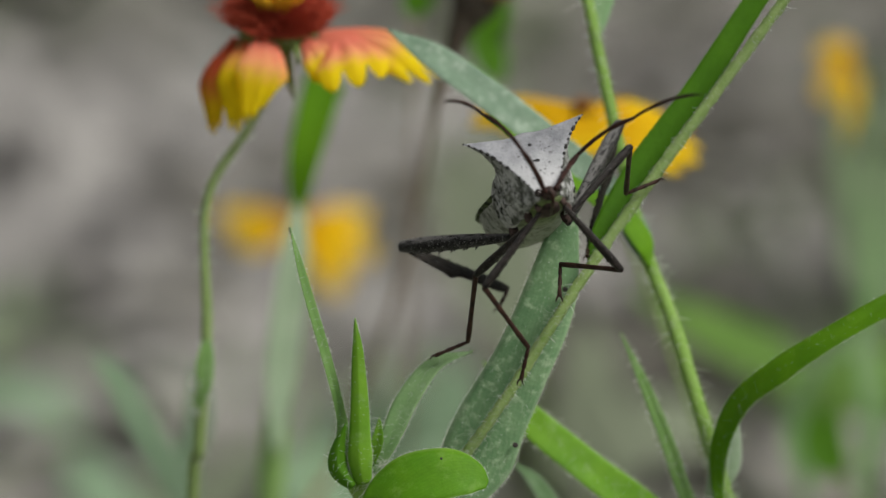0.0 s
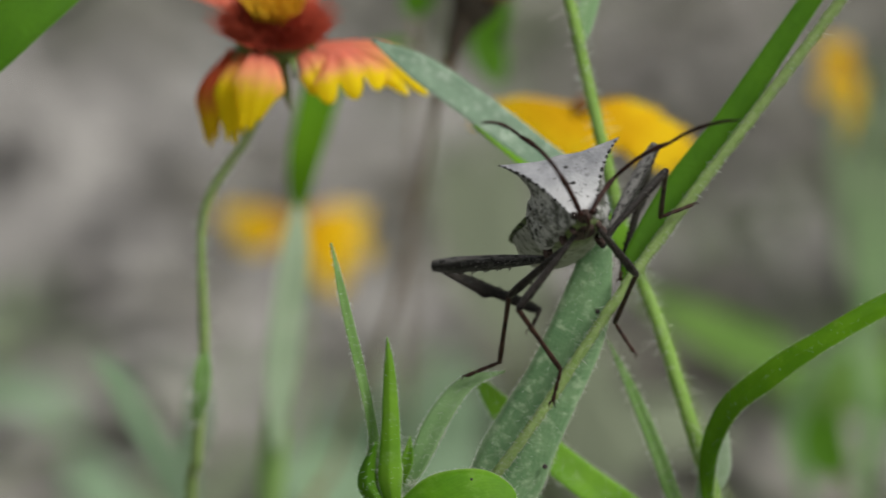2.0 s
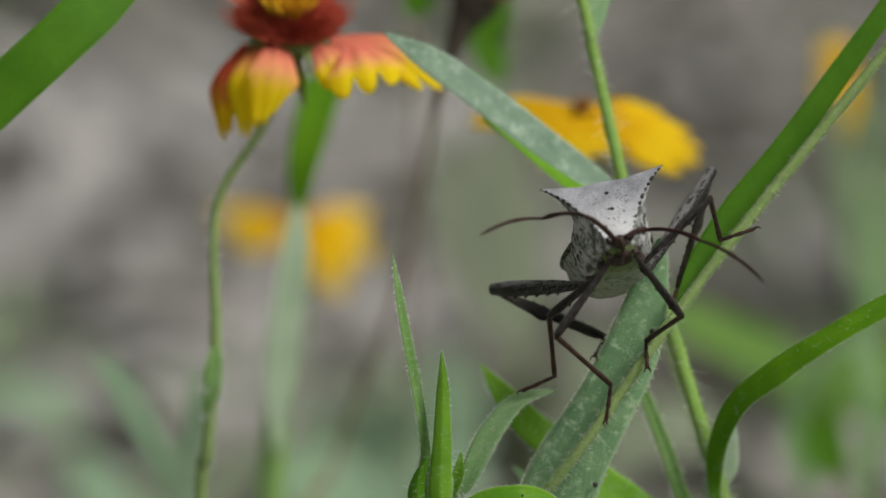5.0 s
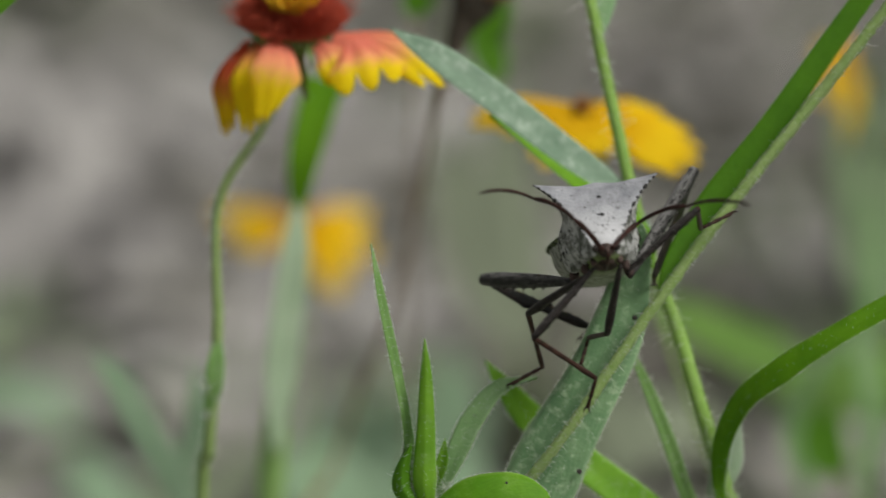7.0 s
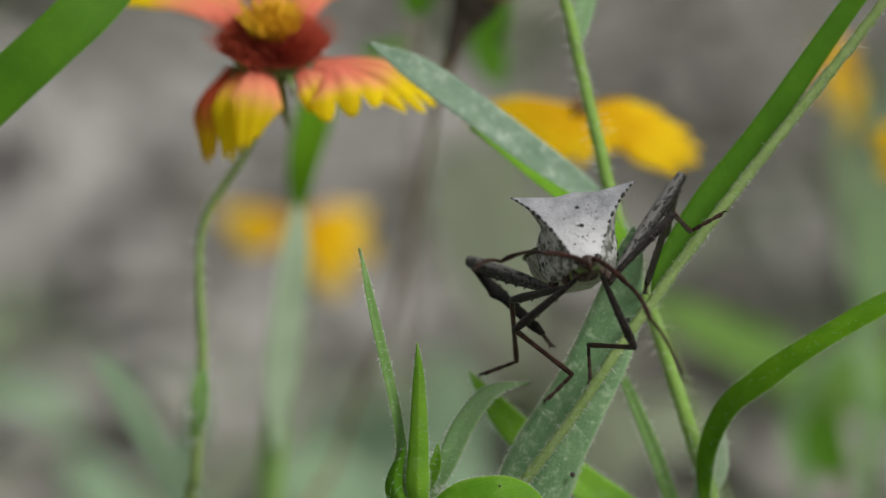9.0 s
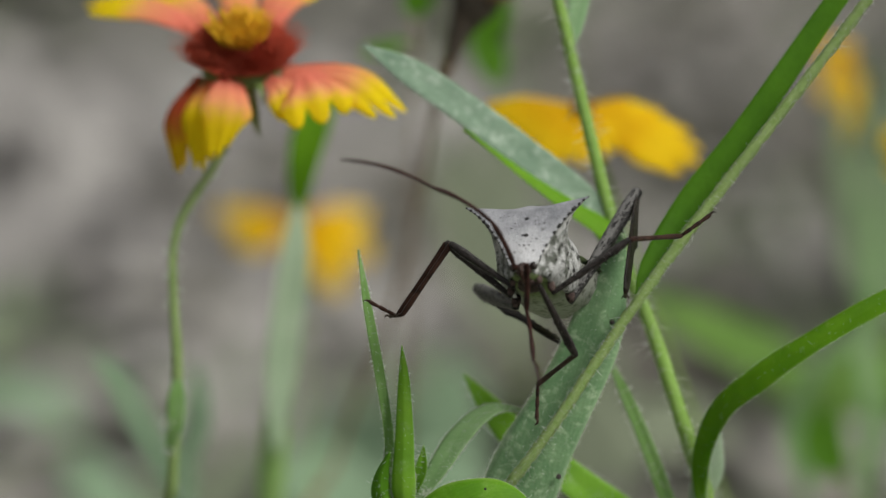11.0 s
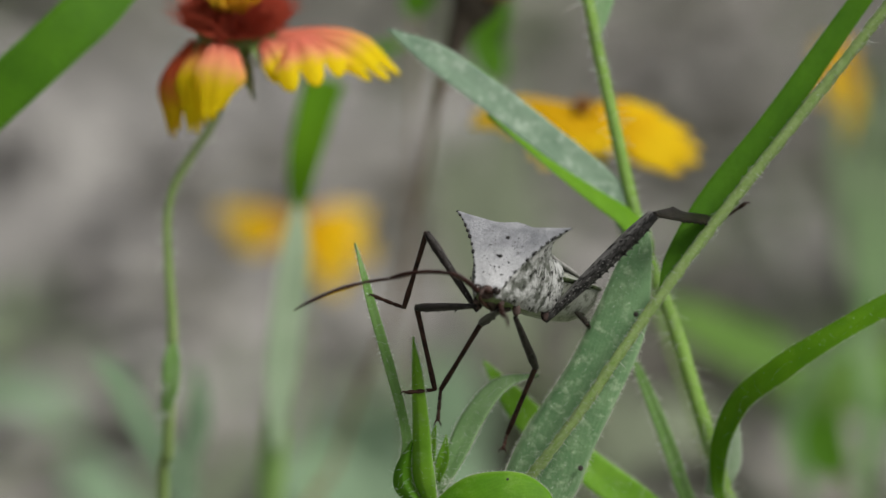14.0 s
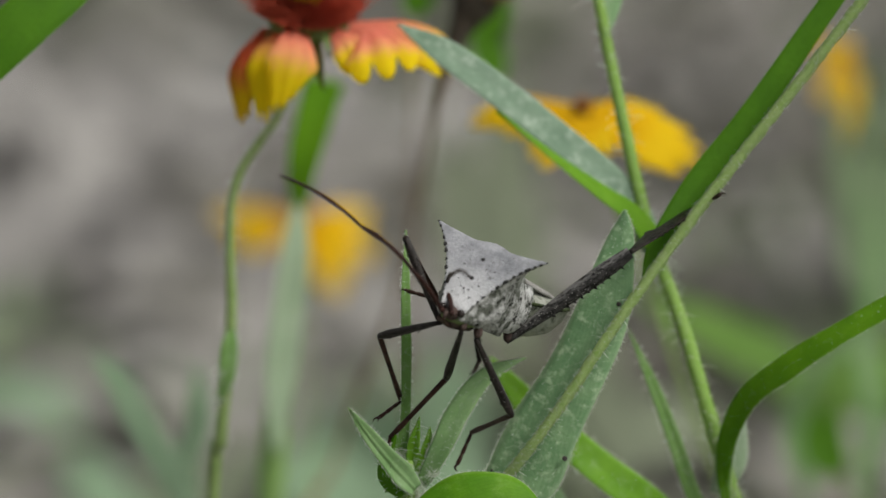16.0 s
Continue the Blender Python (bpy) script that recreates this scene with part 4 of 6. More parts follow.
# ---- the leaf-footed bug; built in its own frame: x ahead, y to its left, z up, in mm
def shell_material(name, pale, grey, black, speck=0.55, rough=0.75, green=None, streak=(1, 1, 1), frosted=None, size=1.0, fine=0.5, upper_tone=None, crisp=0.135, deep=0.0004):
    """A bug's shell: pale and grey mottling with black specks. frosted: a whiter fore part, upper_tone: a paler colour
    on the upper side.
    """
    m, nt, b = shader(name, rough, 0.16)
    v = coords(nt)
    c = mixed(nt, ramp(nt, grain(nt, v, 520 * size, 5, 0.65), [(0.485 - crisp, (0, 0, 0)), (0.485 + crisp, (1, 1, 1))]), grey, pale)
    c = mixed(nt, fine, c, ramp(nt, grain(nt, v, 3200, 3, 0.7), [(0.3, (0.3,) * 3), (0.7, (0.7,) * 3)]), "OVERLAY")
    dark = ramp(nt, grain(nt, coords(nt, streak), 1300 * size, 4, 0.7), [(speck, (0, 0, 0)), (speck + 0.1, (1, 1, 1))])
    c = mixed(nt, dark, c, black)
    if green:
        sep = nt.nodes.new("ShaderNodeSeparateXYZ")
        link(nt, v, sep.inputs[0])
        low = nt.nodes.new("ShaderNodeMapRange")
        low.inputs["From Min"].default_value = -0.0028
        low.inputs["From Max"].default_value = -0.0038
        link(nt, sep.outputs[2], low.inputs[0])
        rear = nt.nodes.new("ShaderNodeMapRange")
        rear.inputs["From Min"].default_value = -0.001
        rear.inputs["From Max"].default_value = -0.006
        rear.inputs["To Max"].default_value = 0.6
        link(nt, sep.outputs[0], rear.inputs[0])
        c = mixed(nt, low.outputs[0], c, mixed(nt, dark, green, (green[0] * 0.6, green[1] * 0.6, green[2] * 0.6)))
        c = mixed(nt, rear.outputs[0], c, mixed(nt, dark, (0.44, 0.45, 0.41), (0.2, 0.215, 0.17)))
    if frosted:
        sep = nt.nodes.new("ShaderNodeSeparateXYZ")
        link(nt, v, sep.inputs[0])
        front = nt.nodes.new("ShaderNodeMapRange")
        front.inputs["From Min"].default_value = 0.0036
        front.inputs["From Max"].default_value = 0.0062
        front.inputs["To Max"].default_value = 0.75
        link(nt, sep.outputs[0], front.inputs[0])
        c = mixed(nt, front.outputs[0], c, mixed(nt, dark, frosted, black))
    if upper_tone:
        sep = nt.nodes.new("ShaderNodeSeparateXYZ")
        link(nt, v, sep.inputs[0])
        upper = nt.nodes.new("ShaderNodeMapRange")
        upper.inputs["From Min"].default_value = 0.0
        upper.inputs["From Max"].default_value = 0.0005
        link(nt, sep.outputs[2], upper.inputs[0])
        c = mixed(nt, upper.outputs[0], c, mixed(nt, dark, upper_tone, grey))
    link(nt, c, b.inputs["Base Color"])
    relief(nt, b, mixed(nt, 0.45, grain(nt, v, 2600, 4, 0.7), grain(nt, coords(nt, streak), 620 * size, 4, 0.6)), 0.75, deep)
    return m


M_PRONOTUM = shell_material("dusty_grey_shell", (0.33, 0.335, 0.358), (0.205, 0.212, 0.23), (0.045, 0.043, 0.045), 0.63, frosted=(0.61, 0.613, 0.625), fine=0.22)
M_FLANK = shell_material("mottled_flank", (0.30, 0.315, 0.265), (0.085, 0.10, 0.068), (0.014, 0.017, 0.010), 0.51, green=(0.16, 0.215, 0.08), streak=(1.1, 0.9, 0.7), size=1.0, crisp=0.08, deep=0.0007)
M_PLATE = shell_material("pale_side_plate", (0.50, 0.505, 0.50), (0.115, 0.123, 0.105), (0.016, 0.017, 0.012), 0.535, streak=(1.15, 0.9, 0.6), size=1.25, crisp=0.07, deep=0.0009)
M_WING = shell_material("grey_brown_wing", (0.36, 0.35, 0.34), (0.21, 0.205, 0.19), (0.03, 0.028, 0.025), 0.58)
M_LEG = shell_material("dark_brown_leg", (0.033, 0.027, 0.025), (0.009, 0.007, 0.006), (0.004, 0.0035, 0.0035), 0.52, 0.4, streak=(0.3, 1, 1), size=2.2, upper_tone=(0.05, 0.047, 0.045))
M_HIND = shell_material("black_grey_thigh", (0.04, 0.038, 0.037), (0.009, 0.0085, 0.008), (0.004, 0.004, 0.004), 0.49, 0.38, streak=(0.3, 1, 1), size=2.0, upper_tone=(0.14, 0.137, 0.134), crisp=0.07, deep=0.0007)
M_WART = plain_material("pale_dusty_wart", (0.12, 0.115, 0.11), (0.32, 0.31, 0.30), 2600, 0.7, 0.3)
M_SHIN = shell_material("red_brown_leg", (0.05, 0.024, 0.017), (0.018, 0.0065, 0.004), (0.007, 0.004, 0.003), 0.55, 0.4)
M_FLARE = shell_material("dark_flared_shin", (0.021, 0.017, 0.013), (0.010, 0.008, 0.006), (0.004, 0.0035, 0.003), 0.52, 0.4)
M_HORN = shell_material("red_brown_antenna", (0.04, 0.0145, 0.011), (0.017, 0.007, 0.006), (0.008, 0.0045, 0.004), 0.57, 0.45)
M_BLACK = plain_material("black_tubercle", (0.008, 0.008, 0.008), (0.02, 0.018, 0.017), 2000, 0.5, 0.3)
M_EYE = plain_material("dark_eye", (0.010, 0.008, 0.008), (0.03, 0.02, 0.018), 3000, 0.25, 0.2)
M_HEAD = shell_material("head_brown", (0.10, 0.07, 0.062), (0.03, 0.018, 0.015), (0.008, 0.006, 0.005), 0.52)

bug = thing("leaf_footed_bug", "grey leaf-footed bug with spiny shoulders and flared hind shins", "insect")


def loft(bm, sections):
    """Skins closed outlines (lists of points in mm) from the first to the last and caps both ends."""
    rings = [[bm.verts.new(S(q)) for q in sec] for sec in sections]
    n = len(rings[0])
    for r0, r1 in zip(rings, rings[1:]):
        for k in range(n):
            bm.faces.new((r0[k], r0[(k + 1) % n], r1[(k + 1) % n], r1[k]))
    bm.faces.new(rings[0][::-1])
    bm.faces.new(rings[-1])
    bmesh.ops.recalc_face_normals(bm, faces=bm.faces[:])
    return rings


def spread(rows, n):
    """Smooths a table of section measures, n steps between rows."""
    cols = [smooth_values(c, n) for c in zip(*rows)]
    return list(zip(*cols))


def mirrored(x, half):
    """A closed outline from its right half, top centre first, belly centre last."""
    left = [(x, -y, z) for y, z in half]
    right = [(x, y, z) for y, z in half[1:-1]]
    return left + right[::-1]


def ring_at(x, y, z, ry, rz, n=12):
    out = []
    for k in range(n):
        w = 2 * math.pi * k / n
        out.append((x, y + ry * math.cos(w), z + rz * math.sin(w)))
    return out


def build_body():
    # shoulder shield: x, top z, edge half width, edge z
    rows = [(6.6, -1.9, 1.5, -2.3), (5.9, -0.6, 1.95, -1.2), (5.2, 0.5, 2.55, 0.1), (4.5, 1.6, 3.2, 1.3), (3.8, 2.6, 4.0, 2.6), (3.2, 3.5, 4.95, 3.8), (2.6, 4.3, 6.0, 4.9), (2.2, 4.75, 6.75, 5.5), (1.7, 5.1, 5.6, 5.2), (0.9, 5.3, 4.5, 4.6), (-0.4, 5.0, 3.9, 3.7)]
    bm = bmesh.new()
    secs = []
    for x, zt, e, ze in spread(rows, 3):
        half = [(0, zt)]
        for f in (0.2, 0.4, 0.6, 0.8, 0.93):
            swell = 0.10 * math.sin(2.1 * x + 5.0 * f) * math.sin(math.pi * f)
            half.append((e * f, zt + (ze - zt) * f ** 1.6 - 0.12 * math.sin(math.pi * f) + swell))
        half += [(e, ze), (e * 0.985, ze - 0.22), (e * 0.86, ze - 0.5), (e * 0.6, min(ze, zt) - 0.9), (0, min(ze, zt) - 1.1)]
        secs.append(mirrored(x, half))
    loft(bm, secs)
    part("pronotum", bm, M_PRONOTUM, bug, "dusty grey shoulder shield with two spines")
    shield = rows
    # black oval teeth along the shield's edges
    edge = [Vector((x, e, ze)) for x, zt, e, ze in spread(rows[:9], 8)]
    rnd = random.Random(9)
    bm = bmesh.new()
    k = 6
    while k < len(edge) - 3:
        along = (edge[k + 1] - edge[k - 1]).normalized()
        for s in (-1, 1):
            q, a = edge[k].copy(), along.copy()
            q.y, a.y = s * (q.y - 0.02), s * a.y
            big = 0.19 if 22 < k < 46 else 0.125
            lump(bm, q + Vector((0, 0, -0.08)), big * rnd.uniform(0.75, 1.2), rnd.uniform(1.2, 2.0), axis=a, sides=8, rows=6)
        k += rnd.choice((4, 5, 5, 6))
    part("edge_teeth", bm, M_BLACK, bug, "row of black oval teeth")

    def on_shield(x, y):
        i = min(range(len(rows)), key=lambda k: abs(rows[k][0] - x))
        j = i + 1 if rows[i][0] > x and i + 1 < len(rows) else i - 1
        f = (x - rows[i][0]) / (rows[j][0] - rows[i][0])
        zt, e, ze = (rows[i][k] + (rows[j][k] - rows[i][k]) * f for k in (1, 2, 3))
        u = min(abs(y) / e, 1)
        return zt + (ze - zt) * u ** 1.6 - 0.12 * math.sin(math.pi * u) + 0.10 * math.sin(2.1 * x + 5.0 * u) * math.sin(math.pi * u), e

    # fine dark pits scattered in clusters on the shield
    bm = bmesh.new()
    for cx, cy, n, r in ((3.6, 1.1, 9, 0.6), (3.7, -1.0, 9, 0.6), (2.9, 2.4, 7, 0.7), (2.8, -2.6, 7, 0.7), (4.9, 0.9, 7, 0.5), (4.8, -1.0, 7, 0.5), (5.6, 0.0, 8, 0.6), (1.9, 0.4, 8, 1.0)):
        for _ in range(n):
            x, y = cx + rnd.gauss(0, r * 0.6), cy + rnd.gauss(0, r)
            if 1.0 < x < 6.2:
                z, e = on_shield(x, y)
                if abs(y) < e * 0.9:
                    lump(bm, (x, y, z - 0.01), rnd.uniform(0.035, 0.085), 0.45, axis=(0.7, 0, 0.7), sides=6, rows=4)
    tagged(part("dark_pits", bm, M_BLACK, bug, "fine dark pits on the shield"), kind="stuff")
    for x, y, r in ((5.6, 0, 0.13), (5.5, 0.5, 0.11), (5.45, -0.5, 0.11), (4.75, 0.12, 0.28), (4.7, -0.25, 0.15), (3.3, 0.05, 0.25), (5.0, 1.3, 0.12), (3.9, -1.6, 0.1), (3.7, 2.0, 0.1), (5.9, 1.0, 0.12), (5.9, -1.0, 0.12)):
        bm = bmesh.new()
        lump(bm, (x, y, on_shield(x, y)[0]), r, 0.55, axis=(0.7, 0, 0.7), sides=8, rows=5)
        part("tubercle", bm, M_BLACK, bug, "small black dot")
    # thorax and abdomen: x, half width, side z, top z, belly z
    rows = [(6.5, 1.2, -3.1, -2.2, -3.9), (5.6, 1.9, -2.7, -1.0, -4.2), (4.3, 2.6, -2.0, 0.8, -4.4), (2.6, 3.2, -1.4, 2.4, -4.2), (0.3, 3.6, -0.8, 3.0, -4.05), (-2.5, 3.8, -0.4, 2.7, -4.05), (-6.0, 4.3, -0.1, 2.0, -4.1), (-10.0, 4.9, 0.1, 1.5, -4.2), (-14.0, 4.8, 0.1, 1.1, -4.1), (-17.5, 3.8, 0.0, 0.7, -3.4), (-19.6, 1.9, -0.2, 0.3, -2.0), (-20.6, 0.5, -0.5, 0.0, -1.0)]
    bm = bmesh.new()
    secs = []
    for x, w, zs, zt, zb in spread(rows, 3):
        half = [(0, zt), (w * 0.5, zt - 0.05 * (zt - zs)), (w * 0.85, zt + (zs - zt) * 0.55), (w, zs), (w * 0.97, zs - 0.35), (w * 0.93, zs + (zb - zs) * 0.35), (w * 0.72, zs + (zb - zs) * 0.75), (w * 0.38, zb + 0.15), (0, zb)]
        secs.append(mirrored(x, half))
    loft(bm, secs)
    part("body", bm, M_FLANK, bug, "mottled grey flanks, belly green in front and whitish behind")
    # flared, banded rim of the abdomen
    for k in range(6):
        for s in (-1, 1):
            x0, x1 = -4.2 - k * 2.4, -4.2 - (k + 1) * 2.4 + 0.12
            w0, w1 = (next(r[1] + (q[1] - r[1]) * (x - r[0]) / (q[0] - r[0]) for r, q in zip(rows, rows[1:]) if r[0] >= x >= q[0]) for x in (x0, x1))
            bm = bmesh.new()
            loft(bm, [[(x, s * (w - 0.5), 0.35), (x, s * (w + 0.35), 0.5), (x, s * (w + 0.42), 0.3), (x, s * (w - 0.5), -0.2)] for x, w in ((x0, w0), ((x0 + x1) / 2, (w0 + w1) / 2 + 0.06), (x1, w1 - 0.04))])
            part("rim_plate", bm, M_RIM, bug)
    # hip sockets and the pale knobs above them
    for (x, y, z), r in (((5.4, 1.4, -4.2), 0.45), ((2.6, 2.2, -4.5), 0.55), ((-4.2, 3.0, -4.2), 0.65)):
        for s in (-1, 1):
            bm = bmesh.new()
            lump(bm, (x, s * y, z + 0.3), r * 0.85, 1.5, axis=(0.2, s * 0.2, -1), sides=10, rows=7)
            part("hip_socket", bm, M_HEAD, bug)
    # dark breastplate between the fore legs
    bm = bmesh.new()
    loft(bm, [ring_at(x, 0, z, a, c) for x, z, a, c in spread([(6.3, -3.6, 0.3, 0.2), (5.8, -3.9, 0.8, 0.4), (4.6, -4.15, 1.1, 0.5), (3.2, -4.25, 1.3, 0.5), (1.8, -4.15, 1.2, 0.42), (0.6, -3.9, 0.8, 0.25)], 3)])
    part("breastplate", bm, M_HEAD, bug, "dark brown breastplate")
    # pale panels of the flanks: one below the shield, two behind it
    def body_at(x):
        return next([a + (b - a) * (x - r[0]) / (q[0] - r[0]) for a, b in zip(r[1:], q[1:])] for r, q in zip(rows, rows[1:]) if r[0] >= x >= q[0])

    def panel(sections, label):
        bm = bmesh.new()
        loft(bm, [[(x, y, z) for y, z in outer] + [(x, y * 0.86, z) for y, z in outer[::-1]] for x, outer in sections])
        part("side_panel", bm, M_PLATE, bug, label)

    for s in (-1, 1):
        secs = []
        for x, zt, e, ze in spread(shield, 2):
            w, zs = body_at(min(x, 6.4))[:2]
            z0, out = ze - 0.28, max(e - w, 0.1)
            secs.append((x, [(s * (w + out * f), z0 + (-4.1 + 0.1 * abs(x) - z0) * g) for f, g in ((0.93, 0.0), (0.52, 0.15), (0.25, 0.34), (0.15, 0.58), (0.13, 0.8), (-0.35, 1.0))]))
        panel(secs, "pale grey side of the thorax")
        for x0, x1, top in ((0.4, -1.9, 2.8), (-2.0, -4.6, 2.1)):
            secs = []
            for k in range(6):
                x = x0 + (x1 - x0) * k / 5
                w, zs, zt, zb = body_at(x)
                bulge = 0.14 + 0.3 * math.sin(math.pi * (k + 0.4) / 6)
                secs.append((x, [(s * (w * f + bulge * g), top + (-3.7 - top) * h) for f, g, h in ((0.86, 0.5, 0.0), (0.95, 1, 0.2), (1.0, 1.2, 0.45), (0.97, 1, 0.68), (0.86, 0.7, 0.9), (0.78, 0.2, 1.0))]))
            panel(secs, "pale lobe of the flank with dark streaks")
        for x, z, r in ((4.0, -1.6, 0.16), (2.4, 0.2, 0.13), (1.0, -2.0, 0.18), (-1.0, 0.6, 0.2), (-1.2, -1.8, 0.26), (-3.4, 0.2, 0.2), (-3.2, -2.2, 0.2)):
            w = body_at(x)[0]
            bm = bmesh.new()
            lump(bm, (x, s * (w + 0.42), z), r, 0.5, axis=(0.1, s, 0.1), sides=8, rows=5)
            part("tubercle", bm, M_BLACK, bug, "small black dot")
    # scutellum and the two folded wings
    bm = bmesh.new()
    loft(bm, [mirrored(x, [(0, z + 0.35), (w * 0.7, z + 0.25), (w, z), (w * 0.8, z - 0.3), (0, z - 0.3)]) for x, w, z in ((0.0, 2.6, 4.5), (-1.6, 1.7, 3.7), (-3.6, 0.9, 2.9), (-5.4, 0.15, 2.4))])
    part("scutellum", bm, M_WING, bug)
    for s in (-1, 1):
        bm = bmesh.new()
        secs = []
        for x, inner, outer, z in spread([(-0.3, 1.6, 3.4, 3.4), (-4.0, 0.5, 3.5, 2.6), (-7.0, -0.2, 3.6, 2.2), (-11.0, -0.6, 3.5, 1.75), (-15.0, -0.6, 2.8, 1.25), (-18.5, -0.4, 1.6, 0.9), (-20.2, 0.0, 0.5, 0.7)], 3):
            z += 0.07 * s
            secs.append([(x, s * inner, z + 0.12), (x, s * (inner * 0.5 + outer * 0.5), z + 0.12), (x, s * outer * 0.92, z - 0.25), (x, s * outer, z - 0.6), (x, s * outer * 0.95, z - 0.75), (x, s * (inner * 0.5 + outer * 0.5), z - 0.15), (x, s * inner, z - 0.1)])
        loft(bm, secs)
        part("wing", bm, M_WING, bug, "folded grey-brown wing cover")
    # head, eyes, beak
    bm = bmesh.new()
    loft(bm, [ring_at(x, 0, z, a, c) for x, z, a, c in spread([(5.8, -2.95, 1.05, 0.85), (6.6, -3.0, 0.9, 0.8), (7.2, -3.05, 0.66, 0.62), (7.7, -3.15, 0.45, 0.46), (8.15, -3.3, 0.25, 0.3), (8.4, -3.45, 0.07, 0.08)], 3)])
    head = part("head", bm, M_HEAD, bug, "small brown head")
    for s in (-1, 1):
        bm = bmesh.new()
        lump(bm, (6.6, s * 1.12, -2.7), 0.48, 0.9, axis=(0, s, 0.3), sides=14, rows=9)
        part("eye", bm, M_EYE, head, "glossy dark eye")
        bm = bmesh.new()
        lump(bm, (8.0, s * 0.62, -2.95), 0.32, 1.3, axis=(1, s * 0.4, 0.4), sides=10, rows=6)
        part("antenna_socket", bm, M_HORN, head)
    bm = bmesh.new()
    tube(bm, [(8.3, 0, -3.7), (7.4, 0, -4.2), (5.5, 0, -4.5), (2.5, 0, -4.7)], [0.2, 0.22, 0.2, 0.1], 8)
    part("beak", bm, M_SHIN, bug, "slender beak folded under the head")


M_RIM = shell_material("dark_green_rim", (0.10, 0.13, 0.06), (0.035, 0.05, 0.02), (0.012, 0.016, 0.01), 0.5)


def limb(name, length, radii, material, label="", flat=None, spines=0, spine_side=-1, bumps=0, bow=0.0):
    """A leg or feeler piece along +x. flat: half depth up and down in the z plane along it."""
    bm = bmesh.new()
    n = len(radii)
    secs = []
    rows = spread([(length * k / (n - 1), r, (flat[k][0] if flat else r), (flat[k][1] if flat else r)) for k, r in enumerate(radii)], 4)
    for x, r, hi, lo in rows:
        rise = 4 * bow * (x / length) * (1 - x / length)
        secs.append([(x, max(r, 0.03) * math.cos(w), rise + (max(hi, 0.03) if math.sin(w) > 0 else max(lo, 0.03)) * math.sin(w)) for w in (2 * math.pi * k / 10 for k in range(10))])
    loft(bm, secs)
    rnd = random.Random(int(length * 100))
    stout = length > 12
    for k in range(spines):
        x = length * (0.35 + 0.6 * k / spines)
        wide, lo = next((r[1], r[3] if spine_side < 0 else r[2]) for r in rows if r[0] >= x)
        lo *= 0.9
        y = 0.36 * wide * (1 if k % 2 else -1)
        h = rnd.uniform(0.22, 0.45) if stout and name == "femur" else rnd.uniform(0.15, 0.3)
        tips = [bm.verts.new(S((x + dx, y + dy, spine_side * lo))) for dx, dy in ((-0.18, -0.13), (0.18, -0.13), (0, 0.18))]
        top = bm.verts.new(S((x + 0.2, y, spine_side * (lo + h))))
        for j in range(3):
            bm.faces.new((tips[j], tips[(j + 1) % 3], top))
    ob = part(name, bm, material, bug, label)
    wb = bmesh.new()
    for k in range(bumps):
        x, w = length * rnd.uniform(0.06, 0.96), rnd.uniform(0, 6.283)
        r, hi, lo = next(q[1:] for q in rows if q[0] >= x)
        c, s = math.cos(w), math.sin(w)
        y, z = r * c, (hi if s > 0 else lo) * s
        g = rnd.uniform(0.03, 0.075) * (1.0 if stout else 0.7)
        foot_ring = [wb.verts.new(S((x + dx * g * 1.3, y * 0.97 - s * dy * g, z * 0.97 + c * dy * g))) for dx, dy in ((1, 0), (0, 1), (-1, 0), (0, -1))]
        top = wb.verts.new(S((x, y + c * g * 0.6, z + s * g * 0.6)))
        for j in range(4):
            wb.faces.new((foot_ring[j], foot_ring[(j + 1) % 4], top))
    if bumps:
        tagged(part("warts", wb, M_WART, ob, "pale dusty warts"), kind="stuff")
    else:
        wb.free()
    return ob


def foot(name, length):
    """Three short joints and two hooked claws along +x."""
    bm = bmesh.new()
    secs = []
    for f, r in ((0, 0.17), (0.3, 0.24), (0.36, 0.15), (0.42, 0.22), (0.62, 0.25), (0.68, 0.15), (0.74, 0.2), (0.92, 0.26), (1.0, 0.18)):
        secs.append(ring_at(f * length, 0, 0, r, r, 8))
    loft(bm, secs)
    for s in (-1, 1):
        tube(bm, [(length * 0.96, s * 0.1, 0), (length + 0.35, s * 0.3, 0.1), (length + 0.65, s * 0.4, -0.25)], [0.13, 0.09, 0.02], 6, 4)
    return part(name, bm, M_SHIN, bug, "jointed foot with two claws")


LENGTHS = {"front": (9.9, 9.6, 3.9), "middle": (10.2, 9.9, 4.0), "hind": (16.7, 13.8, 4.6)}
HIPS = {"front": (5.4, 1.4, -4.6), "middle": (2.6, 2.2, -5.0), "hind": (-4.2, 3.0, -4.6)}
FEELER = (5.6, 7.6, 10.8)


